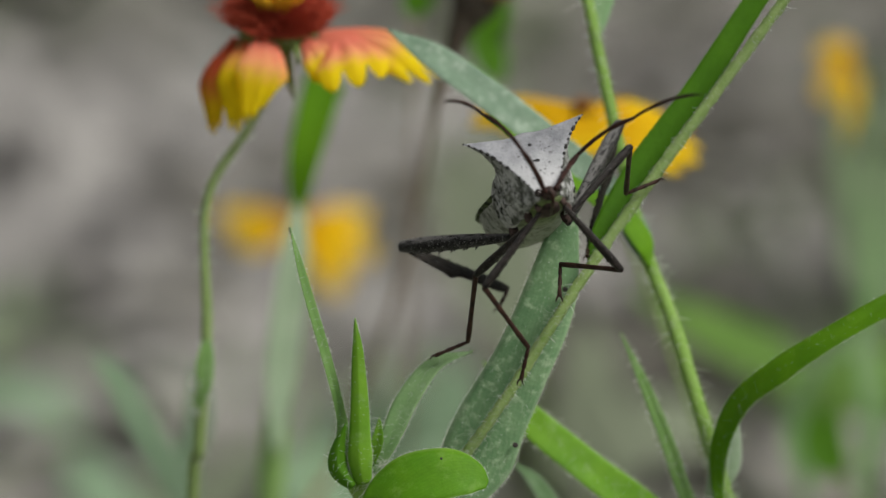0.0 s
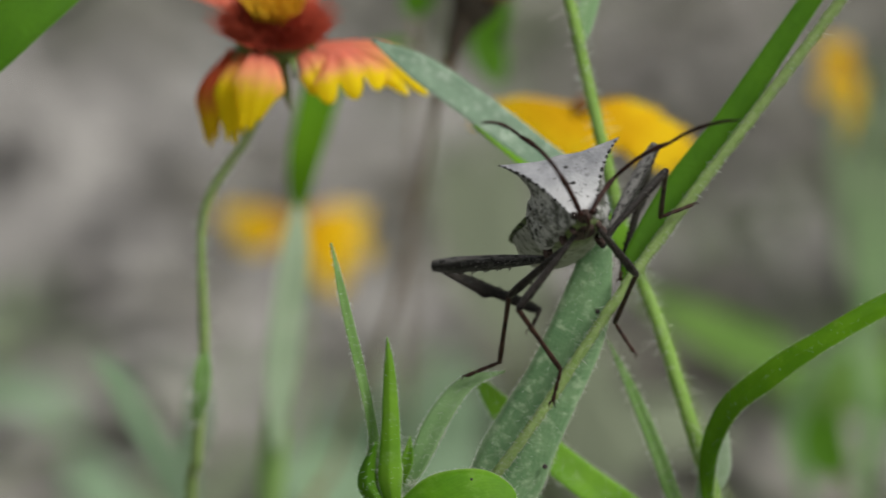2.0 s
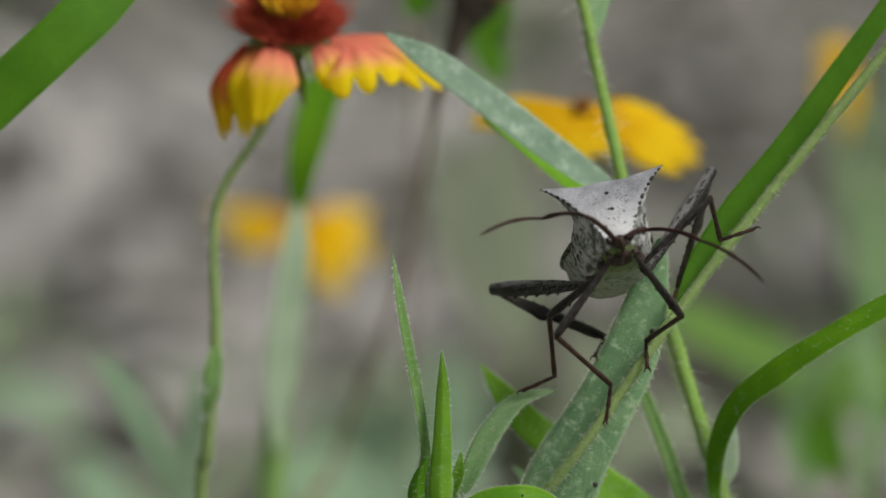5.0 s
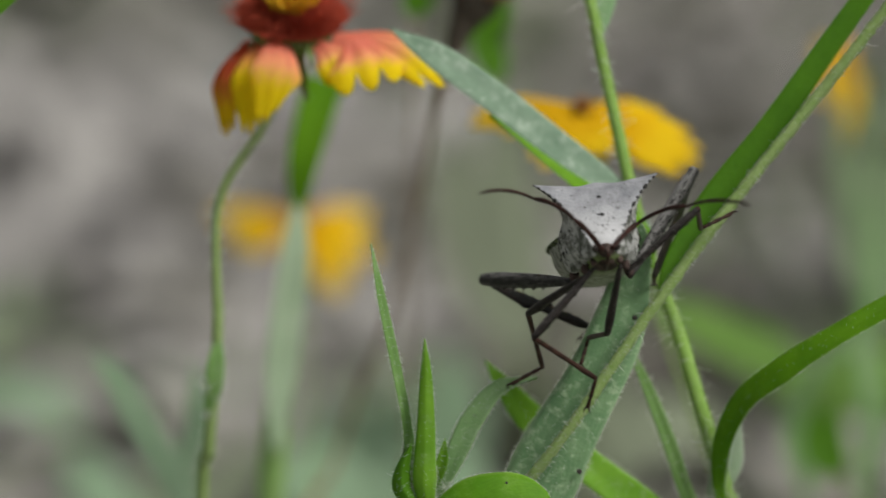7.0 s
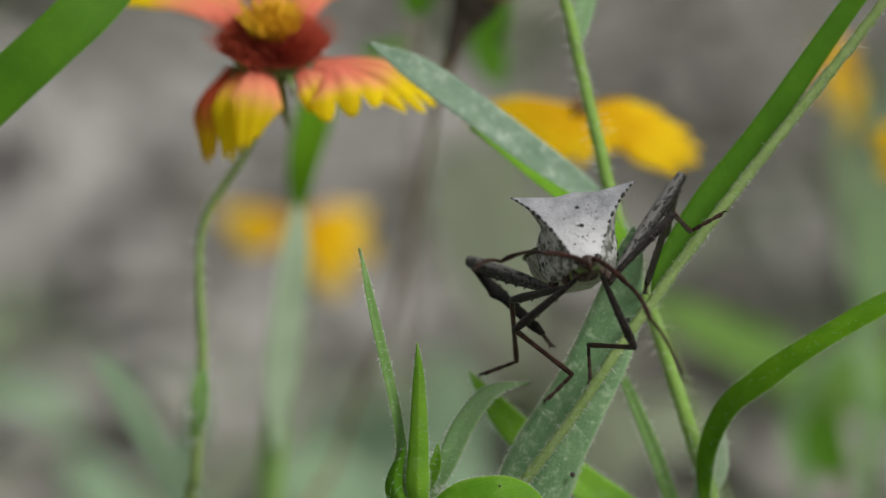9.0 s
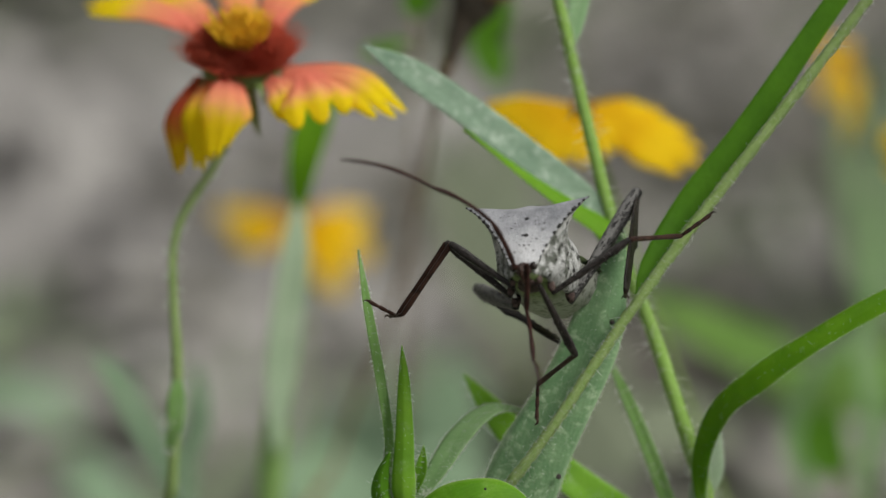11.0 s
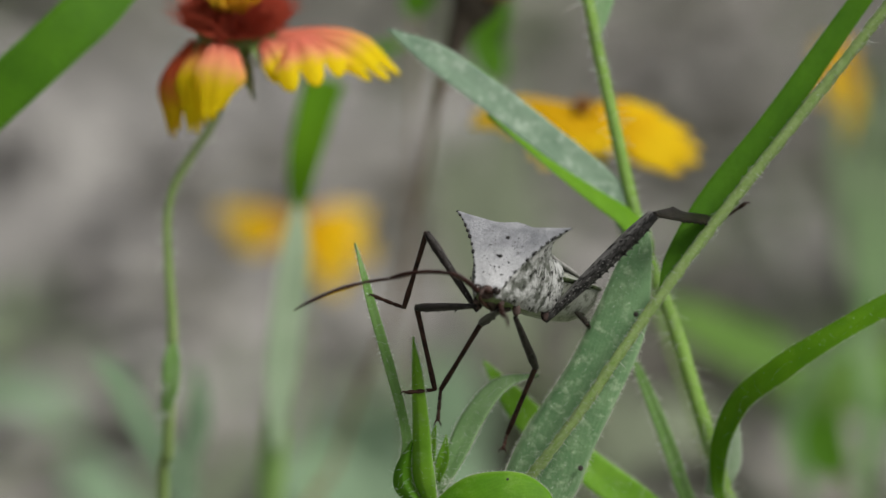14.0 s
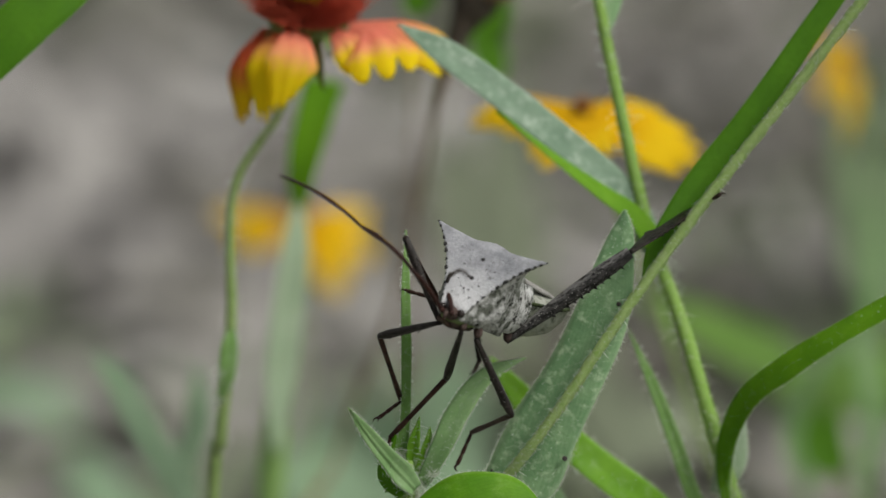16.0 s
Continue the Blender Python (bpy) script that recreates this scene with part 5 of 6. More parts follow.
def build_legs():
    legs = {}
    for pair in ("front", "middle", "hind"):
        fem, tib, tar = LENGTHS[pair]
        for side, name in ((1, "left"), (-1, "right")):
            if pair == "hind":
                f = limb("femur", fem, [0.35, 0.5, 0.62, 0.7, 0.75, 0.75, 0.58], M_HIND, "stout spiny black thigh, greyer on its upper side", spines=11, bumps=420,
                         flat=[(r, r) for r in (0.38, 0.57, 0.75, 0.87, 0.93, 0.92, 0.68)])
                outer = (0.34, 0.62, 0.9, 1.15, 1.38, 1.6, 2.0, 1.25, 1.12, 1.16, 1.1, 1.12, 1.0, 0.5)
                inner = (0.34, 0.5, 0.62, 0.74, 0.8, 0.86, 0.84, 0.8, 0.86, 0.82, 0.88, 0.84, 0.8, 0.45)
                flare = list(zip(outer, inner))
                t = limb("tibia", tib, [0.3, 0.26, 0.22] + [0.18] * 8 + [0.2, 0.22, 0.25], M_FLARE, "shin flared like a leaf", spines=14, spine_side=-1 if side > 0 else 1, bumps=10,
                         flat=flare if side > 0 else [q[::-1] for q in flare])
            else:
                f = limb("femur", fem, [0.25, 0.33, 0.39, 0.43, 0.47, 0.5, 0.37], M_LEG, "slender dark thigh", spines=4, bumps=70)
                t = limb("tibia", tib, [0.33, 0.3, 0.28, 0.27, 0.28, 0.32, 0.27], M_SHIN, "thin red-brown shin")
            legs[name, pair] = (f, t, foot("foot", tar))
    return legs


def build_feelers():
    feelers = {}
    for name in ("left", "right"):
        a = limb("antenna_base", FEELER[0], [0.22, 0.3, 0.29, 0.28, 0.33, 0.22], M_HORN, "thick dark red antenna base", bow=0.2)
        b = limb("antenna_middle", FEELER[1], [0.2, 0.23, 0.22, 0.22, 0.29, 0.18], M_HORN, bow=0.45)
        c = limb("antenna_tip", FEELER[2], [0.17, 0.18, 0.18, 0.23, 0.19, 0.19, 0.17, 0.06], M_HORN, bow=0.6)
        feelers[name] = (a, b, c)
    return feelers


build_body()
LEGS = build_legs()
FEELERS = build_feelers()


# ---- what moves: the plants sway in the wind, the bug climbs
def swayed(anchor, pivot, dx, dz, roll, tip=0.0, dy=0.0):
    """The pose of a plant whose pivot is shifted by dx, dz mm and which leans by roll degrees."""
    return STAGE @ Matrix.Translation(S(Vector(pivot) + Vector((dx, dy, dz)))) @ pose(0, 0, 0, tip, roll, 0) @ Matrix.Translation(S(Vector(anchor) - Vector(pivot)))


STALK_PIVOT = (8.06, 0, -21.75)
# seconds, shift to the right and up (mm), lean (degrees)
STALK_ROWS = [
    (0, 0, 0, 0), (0.3, -0.12, 0.06, -0.04), (0.5, -0.31, 0.12, -0.1), (0.8, -0.38, 0.06, -0.11), (1, 0.25, -0.25, 0.08),
    (1.2, 1.25, -0.69, 0.38), (1.5, 2.94, -1.88, 0.89), (1.8, 4.94, -2.56, 1.5), (2, 3.31, -2.38, 1.01), (2.2, 1.31, -1.69, 0.4),
    (2.5, 0.75, -1.12, 0.23), (2.8, 3.25, -2.06, 0.99), (3, 7.12, -3.69, 2.17), (3.2, 10.56, -4.94, 3.21), (3.5, 9, -4.69, 2.74),
]
STALK_ROWS += [
    (3.7, 6.12, -3.31, 1.86), (5.8, 10.19, -4.94, 3.1), (6, 6.06, -3.06, 1.84), (6.2, 1.38, -0.88, 0.42), (6.5, -1.5, 0.5, -0.46),
    (6.7, 1.62, -0.56, 0.49), (6.8, 3.56, -1.44, 1.08), (7, 7.12, -2.94, 2.17), (7.2, 7.88, -3.25, 2.39), (7.5, 3.62, -1.62, 1.1),
    (7.7, -2, 0.81, -0.61), (7.8, -5.06, 2.38, -1.54), (8, -7.5, 2.81, -2.28), (8.2, -5, 1.81, -1.52), (8.3, -2.12, 0.69, -0.65),
]
STALK_ROWS += [
    (8.5, 3.5, -2, 1.06), (8.7, 6.5, -3.31, 1.98), (10.8, 3.94, -2.69, 1.2), (11, 4.81, -3.5, 1.46), (11.2, 3.5, -3.06, 1.06),
    (11.5, -0.12, -0.88, -0.04), (11.7, -0.56, -1.19, -0.17), (11.8, -0.38, -1.44, -0.11), (12, 0.19, -2.06, 0.06), (12.2, -0.44, -1.75, -0.13),
    (12.5, -3.06, 0, -0.93), (12.8, -5.44, 1, -1.65), (13, -5, 1.19, -1.52), (13.2, -2, -0.06, -0.61), (13.3, -0.19, -0.69, -0.06),
]
STALK_ROWS += [
    (13.5, 3.81, -2.25, 1.16), (13.7, 6.06, -2.56, 1.84), (13.8, 6.75, -2.31, 2.05), (14, 7.25, -2.56, 2.2), (14.2, 4.38, -0.88, 1.33),
    (14.3, 2.38, -0.06, 0.72), (14.5, -0.81, 1.25, -0.25), (14.7, 0.25, 1, 0.08), (14.8, 0.94, 0.56, 0.28), (15, 2.25, 0.12, 0.68),
    (15.2, 1.25, 0.56, 0.38), (15.3, 0.75, 0.75, 0.23), (15.5, 0.81, 0.81, 0.25), (15.7, 2.94, -0.25, 0.89), (15.8, 4.12, -0.81, 1.25),
    (16, 5.5, -1.5, 1.67),
]
NEIGHBOUR_ROWS = [
    (0, 0, 0, 0), (0.5, -0.44, -0.19, -0.25), (1, 0.12, 0, 0.07), (1.5, -0.44, -0.44, -0.25), (2, -1.25, -0.81, -0.7), (2.5, 0, 0, 0),
    (3, 0.12, -0.12, 0.07), (3.5, 0.62, 0.12, 0.35), (6, -0.88, -0.44, -0.49), (6.5, 0.94, 0.38, 0.53), (7, 0.19, 0, 0.11),
    (7.5, -1.75, -0.81, -0.98),
]
NEIGHBOUR_ROWS += [
    (8, -0.62, -0.31, -0.35), (8.5, -1.31, -0.81, -0.74), (11, -2.06, -1, -1.16), (11.5, -0.88, -0.5, -0.49), (12, -3.5, -1.75, -1.96),
    (12.5, -2.06, -0.94, -1.16), (13, -1.69, -0.75, -0.95), (13.5, -1.12, -0.44, -0.63), (14, 0, 0.06, 0), (14.5, 0, 0, 0),
    (15, 1, 0.44, 0.56), (15.5, 0.25, 0.06, 0.14), (16, 0.75, 0.38, 0.42),
]
FLOWER_ROWS = [
    (0, 0, 0, 0), (0.5, 0.6, -0.07, 0.18), (1, 0.33, 0, 0.1), (1.5, 0, -0.4, 0), (2, -0.4, -1.47, -0.12), (2.5, 0.33, -1.87, 0.1),
    (3, 2.4, -0.2, 0.72), (3.5, 2.2, -0.47, 0.66), (3.7, 2.2, -1.2, 0.66), (5.8, 0.87, -0.53, 0.26), (6, 2.33, -0.93, 0.7),
    (6.5, 2.13, -0.6, 0.64), (7, 1.6, -0.33, 0.48), (7.5, -3.07, -1.33, -0.92),
]
FLOWER_ROWS += [
    (8, -2.07, -1.47, -0.62), (8.5, -0.87, -3.47, -0.26), (8.7, -0.67, -3.47, -0.2), (10.8, -1.73, -4.93, -0.52), (11, -4.4, -4.53, -1.32),
    (11.5, -3.47, -4.93, -1.04), (12, -3.47, -4.07, -1.04), (12.5, -5.27, -2.27, -1.58), (13, -4.4, -3.33, -1.32), (13.5, -3.27, -1.53, -0.98),
    (14, -5.13, -0.2, -1.54), (14.5, -2.2, 0.13, -0.66), (15, 0.8, 0.47, 0.24), (15.5, 1.33, 0.53, 0.4), (16, 3.6, 1.07, 1.08),
]
SWING_ROWS = [
    (0, -6.66, 6.66, 0), (0.5, -6.97, 6.97, 0), (1, -6.03, 6.03, 0), (1.5, -1.34, 1.34, 0), (2, -0.72, 0.72, 0), (2.5, -4.16, 4.16, 0),
    (3, 0.06, -0.06, 0), (3.5, 3.66, -3.66, 0), (3.7, 1.47, -1.47, 0), (5.8, 3.34, -3.34, 0), (6, 1.62, -1.62, 0), (6.5, -1.3, 1.3, 0),
    (7, -4.16, 4.16, 0), (7.5, -1.1, 1.1, 0), (8, -12.59, 12.59, 0),
]
SWING_ROWS += [
    (8.5, 2.72, -2.72, 0), (8.7, 3.03, -3.03, 0), (10.8, -7.28, 7.28, 0), (11, -6.66, 6.66, 0), (11.5, -11.03, 11.03, 0),
    (12, -9.47, 9.47, 0), (12.5, -12.59, 12.59, 0), (13, -12.59, 12.59, 0), (13.5, -5.41, 5.41, 0), (13.8, -2.28, 2.28, 0),
    (14, 2.72, -2.72, 0), (14.2, 6.34, -6.34, 0), (14.5, -7.91, 7.91, 0), (15, -3.9, 3.9, 0), (15.5, -4.16, 4.16, 0), (16, -0.25, 0.25, 0),
]
# where the bug stands on the stalk: seconds, place (mm), then its ahead and up directions
BUG_ROWS = [
    (0, 9.91, -8, 7.34, 0.09, -0.97, 0.22, -0.27, 0.19, 0.94),
    (3.5, 8.31, -8, 7.28, 0.02, -0.97, 0.24, -0.27, 0.22, 0.94),
    (6, 8.04, -8, 5.73, -0.02, -0.97, 0.24, -0.22, 0.24, 0.95),
    (6.5, 8.9, -8, 5.33, -0.01, -0.98, 0.19, -0.17, 0.18, 0.97),
    (7, 8.89, -8, 4.84, 0.01, -0.99, 0.15, -0.14, 0.15, 0.98),
    (7.5, 8.91, -8, 4.89, -0.01, -0.98, 0.18, -0.15, 0.18, 0.97),
    (8, 9.14, -8, 4.8, -0.01, -1, 0.09, -0.15, 0.09, 0.99),
    (8.5, 8.12, -8, 4.55, 0.05, -0.99, 0.1, -0.18, 0.09, 0.98),
    (10.8, 5.37, -8, 2.33, -0.1, -0.97, 0.2, -0.09, 0.21, 0.97),
]
BUG_ROWS += [
    (11, 4.44, -8, 2.72, -0.22, -0.95, 0.21, -0.07, 0.23, 0.97),
    (11.5, 3.63, -8, 3.79, -0.18, -0.97, 0.19, -0.1, 0.21, 0.97),
    (12, 2.05, -8, 3.6, -0.28, -0.93, 0.23, -0.08, 0.26, 0.96),
    (12.5, 1.89, -8, 3.66, -0.31, -0.93, 0.19, -0.12, 0.24, 0.96),
    (13, 0.66, -8, 0.98, -0.32, -0.94, 0.12, -0.06, 0.15, 0.99),
    (13.5, -0.07, -8, 1.35, -0.29, -0.94, 0.16, -0.01, 0.17, 0.99),
    (14, -0.49, -8, -0.18, -0.37, -0.92, 0.1, 0.14, 0.06, 0.99),
    (14.5, -2.34, -8, -2.05, -0.36, -0.93, 0.07, 0.26, -0.02, 0.97),
    (15, -1.12, -8, -3.3, -0.31, -0.95, 0.04, 0.26, -0.04, 0.96),
]
BUG_ROWS += [
    (15.5, -1.79, -8, -3.1, -0.34, -0.94, 0.03, 0.29, -0.08, 0.96),
    (16, -1.71, -8, -3.25, -0.37, -0.93, 0.06, 0.32, -0.06, 0.95),
]
# knees, ankles and claws (mm, on the stalk) of each leg
RIGHT_FRONT_ROWS = [
    (0, 4.4, -14.36, -4.11, 9.23, -9.24, -10.64, 8.47, -7.78, -14.17),
    (3.5, 2.61, -14.37, -4.22, 8.81, -10.06, -10.15, 8.42, -8.99, -13.88),
    (6, 2.25, -14.47, -5.95, 8.74, -8.9, -10.31, 8.46, -9.05, -14.19),
    (6.5, 2.09, -14.29, -6.13, 9.16, -9.79, -10.82, 8.67, -7.97, -14.24),
    (7, 2.04, -14.09, -6.75, 9.04, -9.1, -11.02, 8.32, -7.13, -14.31),
    (7.5, 2.08, -14.23, -6.63, 8.89, -8.93, -10.84, 8.58, -7.12, -14.28),
    (8, 2.25, -10.86, -6.65, 9.42, -6, -10.8, 9.27, -4.86, -14.53),
    (8.5, 2.08, -9.28, -6.3, 9.04, -4.26, -10.6, 8.37, -4.39, -14.44),
    (10.8, -3.78, -9.27, 2.87, -9.78, -6.95, -4.26, -11.99, -3.74, -4.17),
]
RIGHT_FRONT_ROWS += [
    (11, -4.61, -8.28, 3.74, -9.7, -6.27, -4.15, -11.1, -2.64, -4.37),
    (11.5, -5.15, -6.96, -0.9, -6.03, -1.9, -9.01, -8.8, -3.12, -11.46),
    (12, -7.1, -6.73, -1.09, -6.36, -1.68, -9.22, -8.81, -3.66, -11.52),
    (12.5, -7.61, -6.91, -1.4, -6.2, -2.01, -9.53, -8.77, -4.25, -11.42),
    (13, -9.23, -6.47, -3.43, -8.05, -2.08, -11.89, -10.44, -5.11, -12.49),
    (13.5, -9.37, -5.97, -2.97, -7.86, -3, -11.97, -10.72, -5.58, -12.56),
    (14, -10.76, -5.17, -4.57, -8.45, -2.63, -13.53, -11.52, -5.01, -13.87),
    (14.5, -13.26, -5.01, -6.35, -10.14, -0.49, -14.22, -11.92, -3.77, -15.35),
    (15, -12.52, -5.84, -8.2, -8.71, 0.17, -14.64, -10.76, -2.74, -16.25),
]
RIGHT_FRONT_ROWS += [
    (15.5, -13.03, -5.28, -8.56, -9.54, 0.68, -15.22, -11.65, -2.19, -16.81),
    (16, -12.81, -4.9, -8.62, -10.31, 0.86, -15.88, -12.72, -1.6, -17.72),
]
RIGHT_MIDDLE_ROWS = [
    (0, 3.58, -5.45, -2.84, 2.76, 1.03, -10.28, -0.92, 0.98, -11.85),
    (3.5, 1.93, -5.15, -2.62, 2.85, 1.49, -9.91, -0.66, 0.9, -11.75),
    (6, 1.76, -4.4, -3.56, 3.07, 2.79, -10.24, -0.62, 2.79, -11.8),
    (6.5, 1.52, -4.19, -3.17, 2.6, 2.56, -10.33, -0.68, 0.94, -11.96),
    (7, 1.55, -4.33, -4.35, 3.53, 3.26, -10.39, 0.12, 2.6, -12.39),
    (7.5, 1.22, -4.4, -3.7, 3.14, 2.37, -10.66, -0.3, 1.1, -12.26),
    (8, 1.16, -4.02, -3.7, 3.3, 3.22, -10.11, -0.16, 3.1, -12.12),
    (8.5, 1.37, -3.15, -3.33, 3.16, 4.21, -9.7, -0.09, 4.17, -12.04),
    (10.8, -4.28, -7.26, 3.11, -10.55, -4.75, -4.12, -13.89, -3.11, -2.67),
]
RIGHT_MIDDLE_ROWS += [
    (11, -5.1, -6.65, 3.85, -10.27, -4.51, -4.32, -13.32, -2.36, -2.88),
    (11.5, -6.65, -8.65, 4.62, -10.88, -6.59, -4.1, -14.13, -4.95, -2.45),
    (12, -8.42, -8.46, 4.68, -12.17, -5.7, -4.06, -15.03, -3.18, -2.86),
    (12.5, -8.69, -8.88, 4.5, -12.47, -6.52, -4.34, -15.56, -4.39, -2.95),
    (13, -9.59, -8.91, 2.72, -13.95, -5.44, -5.47, -16.82, -2.98, -4.18),
    (13.5, -10.08, -9.64, 3.9, -13.03, -5.89, -4.77, -16.49, -4.73, -3.12),
    (14, -10.02, -8.77, 3.66, -12.2, -3.84, -4.64, -15.5, -1.86, -3.56),
    (14.5, -11.76, -9.75, 2.6, -11.03, -2.91, -4.52, -14.89, -2.47, -3.57),
    (15, -10.58, -9.72, 1.25, -8.61, -2.08, -4.74, -12.38, -1.06, -3.86),
]
RIGHT_MIDDLE_ROWS += [
    (15.5, -10.83, -9.52, 1.86, -7.66, -2.55, -4.42, -11, -0.5, -3.64),
    (16, -10.28, -9.36, 2.21, -6.57, -3.04, -4.44, -10.02, -1.19, -3.63),
]
RIGHT_HIND_ROWS = [
    (0, -4.66, 5.72, 0.25, 7.39, 10.43, -4.53, 6.19, 6.59, -6.76),
    (3.5, -4.7, 6.98, -0.58, 8.19, 6.31, -5.46, 7.29, 2.44, -7.79),
    (6, -4.15, 7.97, -0.74, 8.74, 6.52, -5.44, 7.41, 2.53, -7.29),
    (6.5, -4.08, 7.88, -0.02, 8.75, 7.63, -5.11, 8.58, 3.45, -7.03),
    (7, -3.42, 8.8, -0.91, 8.67, 4.25, -5.77, 7.95, 8.57, -7.16),
    (7.5, -3.97, 8.01, 0.83, 8.53, 7.29, -4.98, 7.16, 3.18, -6.51),
    (8, -1.4, 10.1, 1.47, 9.19, 3.74, -4.67, 9.15, 8.16, -5.95),
    (8.5, -4.19, 8.66, 1.84, 3.75, 0.66, -6.12, 4.8, 4.94, -7.44),
    (10.8, -2.06, 11.11, -1.61, 8.39, 3.87, -6.98, 8.86, 8.33, -8.03),
    (11, -1.43, 11.61, -1.28, 8.07, 3.38, -6.98, 8.54, 7.87, -7.84),
]
RIGHT_HIND_ROWS += [
    (11.5, -0.89, 11.92, -0.02, 7.72, 2.72, -5.65, 8.44, 7.21, -6.35),
    (12, -0.47, 12.02, -0.45, 6.1, 1.07, -5.67, 6.8, 5.5, -6.71),
    (12.5, 0.9, 12.29, -0.78, 8.7, 2.47, -6.53, 9.38, 6.97, -7.24),
    (13, 1.44, 12.42, -0.93, 9.21, 2.62, -6.78, 9.88, 7.11, -7.5),
    (13.5, 1.89, 11.77, 0.27, 5.56, -0.36, -5.2, 6, 4.17, -5.9),
    (14, 4.84, 11.45, -1.31, 8.02, -1.22, -5.74, 8.54, 3.32, -6.26),
    (14.5, 1.93, 12.28, -3.72, 6.1, 0.88, -10.28, 6.41, 5.38, -11.15),
    (15, 1.12, 12.64, -3.35, 4.98, 1.23, -10.09, 4.93, 5.8, -9.57),
    (15.5, 1.09, 12.7, -3.35, 3.23, -0.59, -6.37, 3.27, 3.99, -6.74),
    (16, -2.46, 13.33, -2.59, -1.8, 2.51, -11.13, -2.35, 6.76, -12.79),
]
LEFT_FRONT_ROWS = [
    (0, 19.26, -10.37, -2.26, 12.9, -3.21, -1.67, 12.73, -4.89, -5.19),
    (1.5, 19.17, -9.48, -1.8, 12.72, -2.37, -1.84, 12.69, -4.51, -5.1),
    (2, 17.36, -6.41, -0.23, 15.46, 1.28, -5.64, 17.63, 1.09, -8.88),
    (2.5, 14.41, -7.06, -2.48, 12.48, 1.28, -6.82, 12.38, 1.17, -10.72),
    (3, 18.03, -10.03, -0.98, 17.86, -1.41, -5.21, 19.03, -1.6, -8.93),
    (3.5, 16.99, -9.63, -1.83, 12.49, -1.76, -4.98, 12.56, -4.21, -8.01),
    (6, 15.33, -8.3, -3.07, 12.9, 0.37, -6.41, 13.17, -2.41, -9.13),
    (6.5, 9.51, -6.85, -4.45, 7.5, -4.4, -13.6, 6.9, -3.4, -17.3),
    (7, 10.15, -7.54, -6.12, 8.51, 1.89, -6.89, 7.65, -0.56, -9.8),
]
LEFT_FRONT_ROWS += [
    (7.5, 10.56, -7.33, -5.63, 9.02, 2.13, -6.14, 8.74, 1.08, -9.89),
    (8, 15.92, -9.73, -6.72, 12.93, -2.26, -11.95, 12.15, -4.13, -15.29),
    (8.5, 15.06, -9.04, -6.67, 10.64, -0.52, -6.5, 11, -1.03, -10.35),
    (10.8, 9.19, -9.02, -8.85, 5.6, -1.08, -12.88, 5.01, -2.98, -16.24),
    (11, 9.13, -9.52, -7.89, 5.39, -1.43, -11.45, 5.36, -1.6, -15.35),
    (11.5, 8.45, -9.3, -7.01, 4.25, -1.19, -9.97, 4.54, -1.33, -13.85),
    (12, 7.6, -10.15, -6.42, 3.78, -2.11, -10.01, 4.83, -2.7, -13.71),
    (12.5, 7.63, -10.68, -6.75, 3.63, -2.5, -9.8, 4.69, -2.91, -13.54),
    (13, 6.58, -11.78, -10.2, 2.4, -3.35, -12.13, 3.69, -5.39, -15.2),
]
LEFT_FRONT_ROWS += [
    (13.5, 5.46, -8.79, -8.14, 2.9, 0.2, -10.3, 4.17, -1.91, -13.32),
    (14, -3.66, -4.2, -5.98, -7.83, -0.1, -13.6, -8.01, -2.08, -16.96),
    (14.5, -4.95, -4.04, -9.49, -10.5, -1.73, -16.98, -10.35, -5.23, -18.7),
    (15, -3.85, -4.56, -12.26, -9.14, 1.48, -17.52, -9.19, -0.99, -20.53),
    (15.5, -5.12, -4.64, -12.55, -10.16, 1.09, -18.37, -10.72, -1.32, -21.39),
    (16, -5.39, -5.01, -13.03, -11.41, -1.93, -19.85, -11.6, -4.79, -22.49),
]
LEFT_MIDDLE_ROWS = [
    (0, 20.26, -8.72, 11.08, 20.24, -0.15, 6.12, 23.86, 0.76, 7.58),
    (3.5, 18.64, -9.55, 11.09, 20.29, -1.05, 6.3, 23.91, -0.15, 7.73),
    (6, 18.25, -12.22, 9.49, 20.4, -3.33, 5.71, 24.08, -3.62, 7.26),
    (6.5, 19.13, -11.91, 8.48, 20.42, -2.46, 5.8, 23.89, -1.74, 7.65),
    (7, 19.2, -11.32, 7.7, 20.23, -1.69, 5.66, 23.66, -0.73, 7.48),
    (7.5, 18.98, -11.94, 8.03, 20.58, -2.55, 5.35, 23.93, -1.24, 7.11),
    (8, 19.12, -11.43, 7.75, 20.68, -1.85, 5.79, 24.03, -0.58, 7.56),
    (8.5, 18.24, -11.39, 7.75, 19.89, -1.84, 5.71, 23.32, -2.1, 7.74),
    (10.8, 15.39, -12.2, 4.91, 20.65, -3.81, 5.19, 23.77, -2.72, 7.43),
]
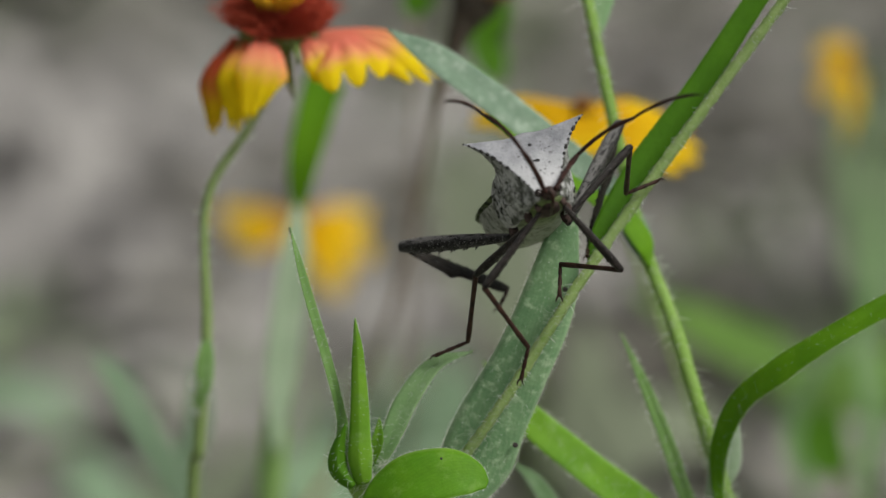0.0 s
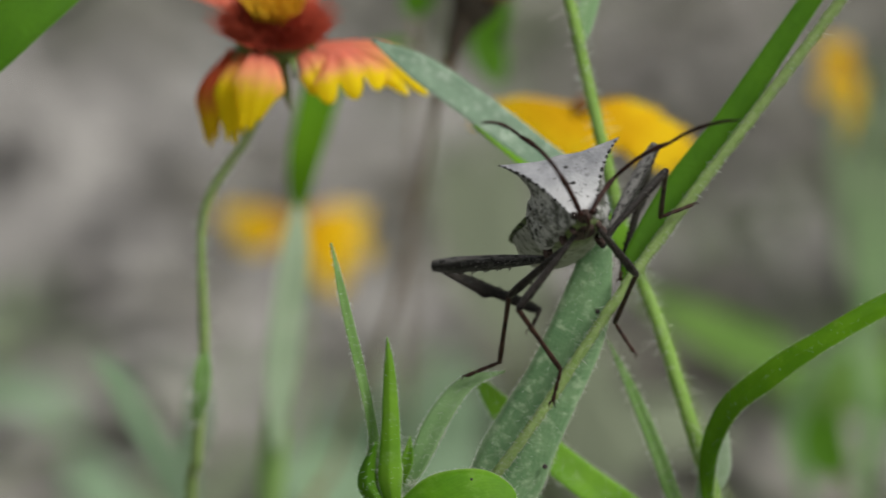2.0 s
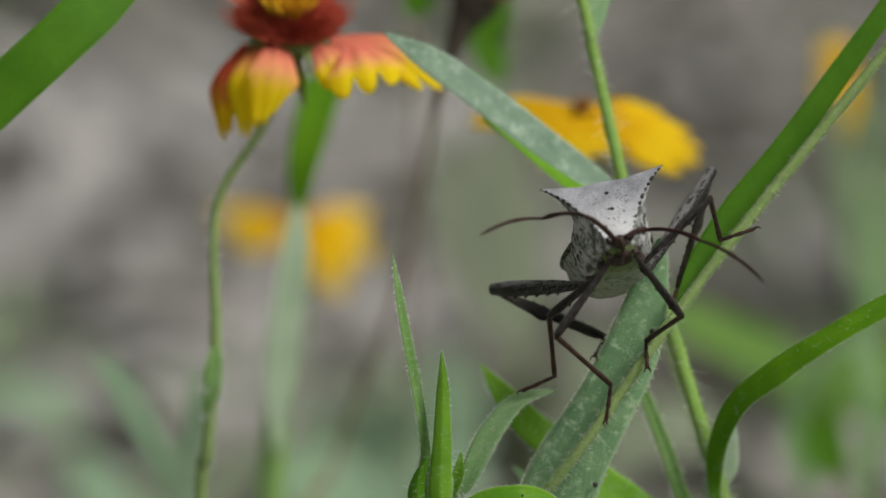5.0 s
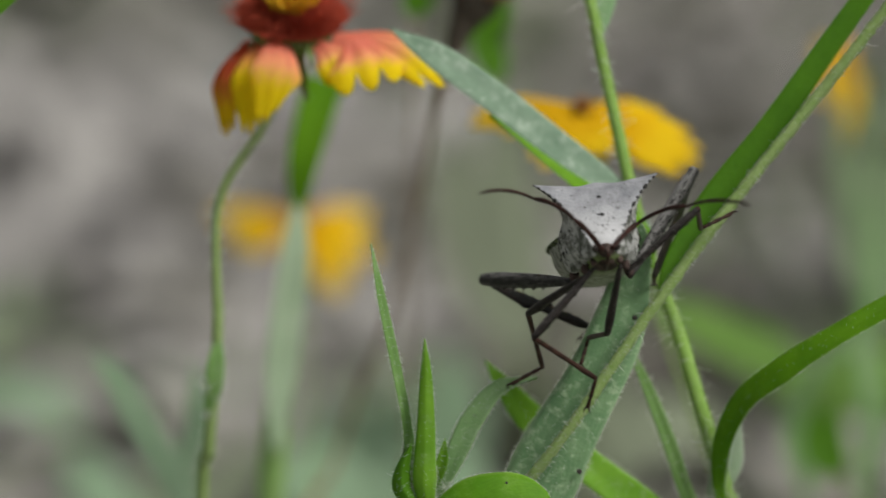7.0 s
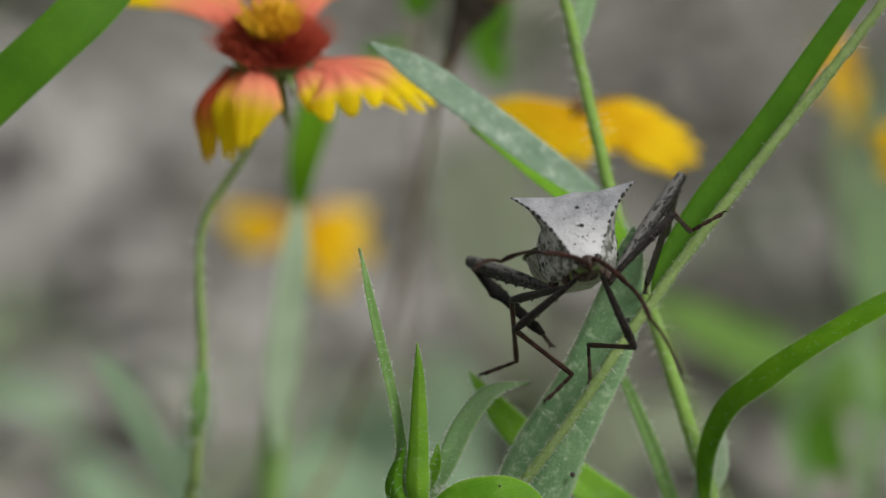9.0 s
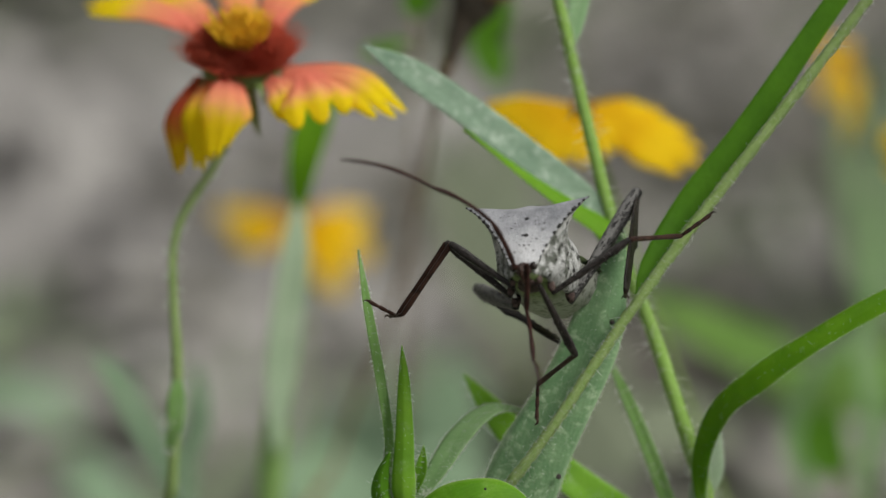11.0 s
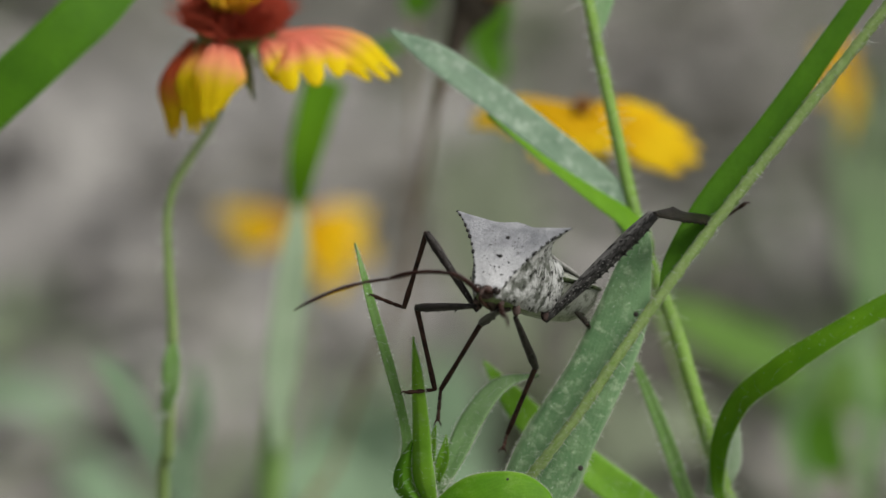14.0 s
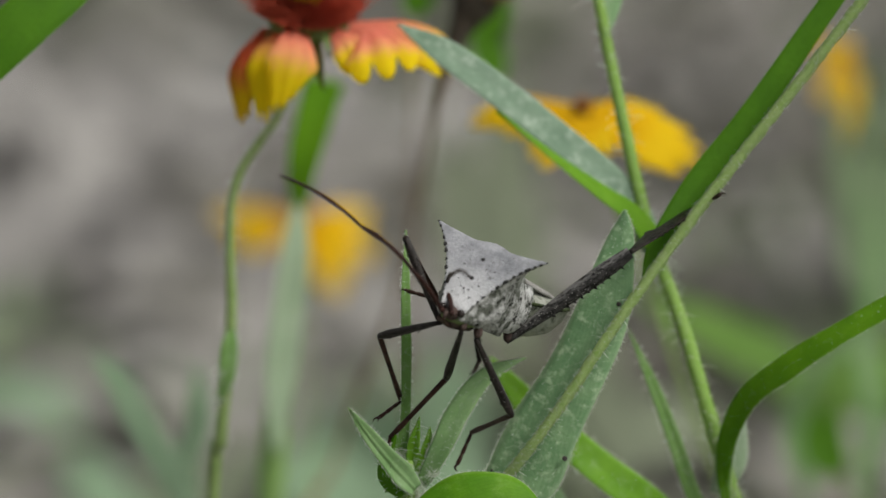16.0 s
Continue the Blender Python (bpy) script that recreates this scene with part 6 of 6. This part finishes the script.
LEFT_MIDDLE_ROWS += [
    (11, 14.55, -12.54, 4.69, 20.52, -4.67, 5.25, 23.7, -4.92, 7.66),
    (11.5, 14.4, -12.29, 5.26, 20.6, -4.58, 5.56, 23.78, -3.04, 7.44),
    (12, 12.75, -12.64, 4.71, 20.17, -6.19, 5.83, 23.53, -6.41, 7.98),
    (12.5, 12.91, -12.52, 4.2, 19.61, -5.36, 5.55, 23.2, -5.57, 7.31),
    (13, 11.5, -12.05, 0.81, 14.69, -2.7, 1.5, 15.41, 1.22, 1.82),
    (13.5, 9.17, -7.05, -7.31, 4.15, 1.23, -9.36, 4.83, 1.07, -13.3),
    (14, 2.49, -3.33, -10.6, -0.29, 2.07, -18.42, -0.73, -1.65, -19.81),
    (14.5, 0.48, -3.32, -13.06, -3.31, 0.29, -21.46, -3.16, -3.57, -22.52),
    (15, 1.88, -4.21, -15.6, -2.8, 0.81, -22.74, -2.47, -2.82, -24.4),
]
LEFT_MIDDLE_ROWS += [
    (15.5, 1.39, -3.82, -15.02, -2.94, 1.55, -22.13, -2.61, -2.2, -23.49),
    (16, 1.8, -6.53, -16.77, -2.38, 2.12, -19.16, -3.91, 1.92, -22.84),
]
LEFT_HIND_ROWS = [
    (0, 19.82, 6.32, 14.07, 16.34, 6.18, 0.72, 16, 1.88, -0.87),
    (3.5, 19.4, 5.38, 14.02, 16.55, 5.32, 0.52, 15.95, 1.05, -1.08),
    (6, 19.5, 3.69, 13.24, 15.94, 3.6, -0.09, 15.35, -0.8, -1.28),
    (6.5, 19.7, 4.09, 12.95, 15.89, 3.96, -0.32, 15.68, -0.57, -1.12),
    (7, 19.71, 4.47, 12.25, 15.36, -0.64, 0.19, 15.65, 3.85, -0.77),
    (7.5, 19.89, 3.73, 12.58, 15.64, 1.32, -0.32, 15.86, 5.81, -1.3),
    (8, 20.54, 3.88, 12.75, 16.29, 3.73, -0.38, 16.16, 8.2, -1.47),
    (8.5, 19.73, 4.1, 12.31, 15.41, 0.45, -0.28, 15.64, 4.94, -1.24),
    (10.8, 17.36, 1.37, 10.37, 15.12, -5.37, -1.46, 15.03, -0.82, -2.16),
    (11, 16.05, 2.62, 10.17, 14.59, -5.46, -0.92, 14.82, -0.92, -1.59),
]
LEFT_HIND_ROWS += [
    (11.5, 15.77, 1.11, 12.08, 14.38, -4.74, -0.34, 14.54, -0.19, -0.96),
    (12, 15.18, 0.45, 11.33, 14.52, -5.73, -0.99, 14.68, -1.18, -1.65),
    (12.5, 13.4, -6.69, 14.22, 21.23, -1.25, 4.23, 25.46, 0.09, 3.04),
    (13, 12.1, -6.24, 11.41, 20.66, 3.81, 7.38, 24.69, 1.74, 8.17),
    (13.5, 12.8, -6.32, 10.54, 20.92, 4.22, 6.87, 24.16, 1.45, 8.6),
    (14, 14.69, -6.3, 6.62, 22.4, 5.14, 6.23, 25.09, 1.97, 8.19),
    (14.5, 13.74, -5.62, 2.87, 22.1, 4.44, 7.26, 24.72, 0.75, 8.1),
    (15, 14.83, -5.36, 1.65, 21.78, 5.42, 6.73, 24.05, 1.68, 8.14),
    (15.5, 14.31, -5.25, 1.54, 21.8, 4.88, 7.18, 24.1, 0.97, 7.94),
    (16, 14.27, -5.59, 1.32, 21.8, 4.8, 6.39, 24.33, 1.31, 7.99),
]
RIGHT_FEELER_ROWS = [
    (0, 8.4, -19.52, 10.31, 4.28, -14.58, 14.36, -0.06, -24.42, 15.36),
    (3.5, 5.35, -18.8, 10.33, 1.48, -13.11, 13.56, -4.15, -22.32, 13.97),
    (6, 4.98, -21.31, 5.71, 0.07, -15.66, 4.38, -6.75, -23.39, 1.18),
    (6.5, 5.93, -21.16, 5.51, 0.28, -16.09, 5.87, -4.99, -25.38, 4.24),
    (7, 5.75, -20.31, 5.9, 1.46, -14.43, 8.08, -4.55, -23.4, 8.27),
    (7.5, 6.29, -21.01, 5.81, 2.48, -15.01, 8.51, -3.88, -23.63, 9.89),
    (8, 6.55, -20.75, 5.17, 0.53, -16.13, 5.68, -6.1, -24.62, 4.89),
    (8.5, 4.14, -20.07, 2.59, 0.06, -13.79, 1.31, -2.96, -24.08, 0.09),
    (10.8, 1.82, -20.04, 4.71, -5.26, -20.09, 7.48, -15.41, -23.76, 7.86),
]
RIGHT_FEELER_ROWS += [
    (11, -0.27, -18.52, 6.04, -6.75, -20.26, 9.62, -16.53, -23.99, 12.25),
    (11.5, -0.99, -20.12, 5.4, -7.83, -19.81, 8.69, -17.13, -25.09, 10.24),
    (12, -4.62, -19.8, 4.02, -11.27, -16.14, 3.61, -18.73, -23.57, 1.21),
    (12.5, -4.8, -18.99, 5.05, -11.75, -16.11, 6.1, -21.05, -21.57, 5.4),
    (13, -4.73, -20.07, 1.9, -11.35, -17.11, 4.19, -21.22, -21.13, 5.89),
    (13.5, -5.7, -20.77, 0.85, -11.1, -15.68, -0.78, -17.39, -24.19, -2.91),
    (14, -7.12, -20.1, -0.62, -13.7, -16.37, -1.38, -23.78, -16.92, -5.2),
    (14.5, -10.39, -18.6, -1.71, -17.89, -17.8, -0.78, -27.55, -22.53, -1.75),
    (15, -8.68, -18.9, -3.25, -15.65, -16.27, -1.73, -24.95, -21.75, -2.12),
]
RIGHT_FEELER_ROWS += [
    (15.5, -9.52, -17.84, -2.03, -15.6, -15.46, 1.85, -23.99, -21.63, 4.74),
    (16, -9.02, -18.24, -1.62, -14.86, -18.41, 3.25, -23.69, -21.97, 8.35),
]
LEFT_FEELER_ROWS = [
    (0, 14.43, -12.63, 10.06, 20.21, -15.72, 13.9, 27.06, -23.76, 16.16),
    (3.5, 12.56, -12.98, 10.15, 18.19, -17.67, 12.15, 24.29, -26.58, 12.12),
    (6, 11.39, -11.39, 4.76, 16.93, -16.32, 3.12, 23.19, -23.26, -2.29),
    (6.5, 13.31, -12.06, 4.98, 18.23, -17.81, 4.27, 23.69, -26.78, 1.78),
    (7, 12.83, -12.26, 5.93, 17.55, -17.88, 7.87, 23.71, -26.75, 8),
    (7.5, 12.83, -13.28, 7.23, 17.01, -19.03, 9.92, 22.94, -28.02, 10.72),
    (8, 13.74, -12.1, 3.72, 18.43, -18.05, 3.14, 23.65, -27.06, 0.27),
    (8.5, 13.72, -12.61, 1.26, 17.38, -18.74, -1.35, 21.69, -27.39, -6.16),
    (10.8, 3.88, -15.15, -3.96, 4.36, -20.62, -9.21, 4.98, -27.18, -17.78),
]
LEFT_FEELER_ROWS += [
    (11, 3.66, -13.79, -3.2, 4.45, -19.22, -8.46, 5.02, -29.69, -11.04),
    (11.5, 4.16, -11.13, 3.68, 5.88, -18.51, 4.22, 7.47, -29.19, 3.84),
    (12, 0.76, -11.21, 4.67, 2.53, -18.59, 5.1, 4.32, -29.2, 4.15),
    (12.5, 0.83, -11.8, 5.65, 2.7, -18.98, 7.31, 6.21, -29.19, 7.36),
    (13, -0.14, -10.86, 0.32, 0.58, -18.4, 0.87, 1.58, -29.16, 0.8),
    (13.5, -1.16, -10.82, 0.61, -0.32, -18.37, 0.35, 0.75, -29.1, -0.16),
    (14, -2.1, -10.66, -3.85, -1.57, -18.16, -4.91, -1.12, -28.91, -5.87),
    (14.5, -4.85, -10.6, -6.62, -4.75, -18.01, -8.31, -4.61, -28.78, -9),
    (15, -3.58, -10.41, -7.52, -3.12, -17.82, -9.18, -2.92, -28.61, -9.52),
]
LEFT_FEELER_ROWS += [
    (15.5, -5.4, -11.1, -2.63, -3.53, -18.45, -2.12, -2, -29.09, -3.12),
    (16, -5.69, -10.88, -2.79, -5.14, -18.37, -1.63, -3.41, -29.03, -1.79),
]


def glide(rows, t):
    """The row's values at t: a smooth line through all rows."""
    if t <= rows[0][0]:
        return list(rows[0][1:])
    if t >= rows[-1][0]:
        return list(rows[-1][1:])
    i = next(k for k in range(len(rows) - 1) if rows[k][0] <= t <= rows[k + 1][0])
    a, b = rows[i], rows[i + 1]
    h = b[0] - a[0]
    f = (t - a[0]) / h

    def slope(k, c):
        if k in (0, len(rows) - 1):
            return 0.0
        p, q, r = rows[k - 1], rows[k], rows[k + 1]
        d0, d1 = (q[c] - p[c]) / (q[0] - p[0]), (r[c] - q[c]) / (r[0] - q[0])
        if d0 * d1 <= 0:
            return 0.0
        return 2 * d0 * d1 / (d0 + d1)

    out = []
    for c in range(1, len(a)):
        m0, m1 = slope(i, c) * h, slope(i + 1, c) * h
        out.append((2 * f ** 3 - 3 * f * f + 1) * a[c] + (f ** 3 - 2 * f * f + f) * m0 + (3 * f * f - 2 * f ** 3) * b[c] + (f ** 3 - f * f) * m1)
    return out


def held(rows, until):
    """The same rows, with the first one held up to a time."""
    return [rows[0], (until, *rows[0][1:])] + list(rows[1:])


def pointing(origin, end, up=(0, 0, 1)):
    """A pose at origin whose x axis points to end and whose z axis is near up."""
    x = (end - origin).normalized()
    y = Vector(up).cross(x)
    if y.length < 0.05:
        y = Vector((0, 1, 0)).cross(x)
    y.normalize()
    m = Matrix((x, y, x.cross(y))).transposed().to_4x4()
    return Matrix.Translation(origin) @ m


# how far the bug presses the bud leaf down and pulls the long leaf: seconds, degrees forward, aside and about its own length
BUD_ROWS = [(0, 0, 0, 0), (13.5, 0, 0, 0), (14, 10, -6, -20), (14.5, 34, -30, -105), (15, 42, -31, -140), (15.5, 45, -33, -148), (16, 49, -44, -152)]
LONG_ROWS = [(0, 0, 0, 0), (3.5, 0, 3, 0), (7, 0, 2, 0), (8, 0, 0, 0), (11, 0, 4.6, 0), (11.5, 0, 3, 0), (12.5, 0, -3, 0), (13.5, 0, -3, 0), (14, 0, -2, 0), (14.5, 0, 0.7, 0), (15, 0, 8.6, 0), (15.5, 0, 12, 0), (16, 0, 14, 0)]
ROUND_LEAF_ROWS = [(0, 0, 0, 0), (13.5, 0, 0, 0), (14.5, 0, 5, 0), (15, 0, 7, 0), (16, 0, 9, 0)]
CURLED_LEAF_ROWS = [(0, -9, 0, 0), (3.5, -8, 0, 0), (6.5, -14, 0, 0), (8, -12, -5, 0), (10.8, -25, 7, 0), (11, -25, 7, 0), (11.5, -18, 7, 0), (12.5, -5, 8, 0), (13.5, -18, -2, 0), (14.5, -8, 0, 0), (16, 0, 0, 0)]
SWINGING_ROWS = [(0, 0, 0, 0), (8, 0, 0, 0), (8.5, -5.4, 0, 0), (9.3, -3, 0, 0), (10.8, -2, 0, 0), (11.5, -4.6, 0, 0), (12.5, -6.7, 0, 0), (13, -4, 0, 0), (14, 1, 0, 0), (16, 0, 0, 0)]
# turn of the flared shins about their length: 0 is edge on to the line of sight
FLARE_ROWS = [(0, 25), (8.5, 25), (10.8, 25), (11.5, 28), (12, 40), (12.5, 80), (13, 50), (13.5, 45), (14, 35), (14.5, 25), (16, 25)]
RIGHT_FLARE_ROWS = [(0, 38), (6, 34), (8, 30), (8.5, 38), (10.8, 22), (16, 20)]
TICKS = [k / 10 for k in range(161)]


def motions():
    for owner, anchor, pivot, rows in ((neighbour, farther(NEXT_ROOT), farther((29.67, 6, -21.43)), NEIGHBOUR_ROWS), (flower, FLOWER_ROOT, (-19.73, 28, 27.07), FLOWER_ROWS), (swing, BLADE_ROOT, (-50.4, 12, 28.35), SWING_ROWS), (swinging_flower, SWINGING_ROOT, (76.85, 150, 15.78), SWINGING_ROWS)):
        dx, dz, dy = (-0.25, 0.3, 6) if owner is flower else (0, 0, 0)
        sways = [(t, glide(rows, t)) for t in TICKS]
        walk(owner, [(t, swayed(anchor, pivot, v[0] + dx, v[1] + dz, v[2], dy=dy)) for t, v in sways])
    # the stalk, and on it the bug with its legs and feelers
    on_stalk, bug_space = {}, {}
    for t in TICKS:
        on_stalk[t] = swayed((0, 0, 0), STALK_PIVOT, *glide(STALK_ROWS, t))
        v = glide(held(BUG_ROWS, 2.4), t)
        ahead, up = Vector(v[3:6]).normalized(), Vector(v[6:9])
        left = up.cross(ahead).normalized()
        m = Matrix((ahead, left, ahead.cross(left))).transposed().to_4x4()
        bug_space[t] = Matrix.Translation(S(v[:3])) @ m
    walk(stalk, [(t, swayed(ROOT, STALK_PIVOT, *glide(STALK_ROWS, t))) for t in TICKS])
    for leaf, foot_of, rows in ((bud_leaf, (-8.96, -2, -24.82), BUD_ROWS), (long_leaf, (-11.04, 1.5, -24.4), LONG_ROWS), (round_leaf, (-8.91, -4, -28.72), ROUND_LEAF_ROWS), (curled_leaf, (-7.77, 1, -25), CURLED_LEAF_ROWS)):
        pivot = S(Vector(foot_of) - Vector(ROOT))
        turned = [(t, *glide(rows, t)) for t in TICKS]
        walk(leaf, [(t, Matrix.Translation(pivot) @ pose(0, 0, 0, ahead, aside, 0) @ pose(0, 0, 0, 0, 0, twist) @ Matrix.Translation(-pivot)) for t, ahead, aside, twist in turned])
    walk(bug, [(t, on_stalk[t] @ bug_space[t]) for t in TICKS])
    chains = [(LEGS["right", "front"], "front", -1, RIGHT_FRONT_ROWS), (LEGS["right", "middle"], "middle", -1, RIGHT_MIDDLE_ROWS), (LEGS["right", "hind"], "hind", -1, RIGHT_HIND_ROWS),
              (LEGS["left", "front"], "front", 1, LEFT_FRONT_ROWS), (LEGS["left", "middle"], "middle", 1, LEFT_MIDDLE_ROWS), (LEGS["left", "hind"], "hind", 1, LEFT_HIND_ROWS),
              (FEELERS["right"], "", -1, RIGHT_FEELER_ROWS), (FEELERS["left"], "", 1, LEFT_FEELER_ROWS)]
    for pieces, pair, side, rows in chains:
        hip = Vector(HIPS[pair] if pair else (8.1, 0.7, -2.9)) * MM
        hip.y *= side
        lengths = LENGTHS[pair] if pair else FEELER
        keys = [[], [], []]
        rows = held(rows, min(2.4, rows[1][0] - 0.5))
        flare = FLARE_ROWS if side > 0 else RIGHT_FLARE_ROWS
        for t in TICKS:
            v = glide(rows, t)
            back = bug_space[t].inverted()
            start = hip
            up, away = back.to_3x3() @ Vector((0, 0, 1)), back.to_3x3() @ Vector((0, 1, 0))
            for k in range(3):
                aim = back @ S(v[3 * k:3 * k + 3])
                end = start + (aim - start).normalized() * lengths[k] * MM
                turn = glide(flare, t)[0] if pair == "hind" and k == 1 else 0
                flared = pair == "hind" and k == 1
                keys[k].append((t, pointing(start, end, away if flared else up) @ pose(0, 0, 0, turn, 0, 0)))
                start = end
        for piece, rows_k in zip(pieces, keys):
            walk(piece, rows_k)


motions()
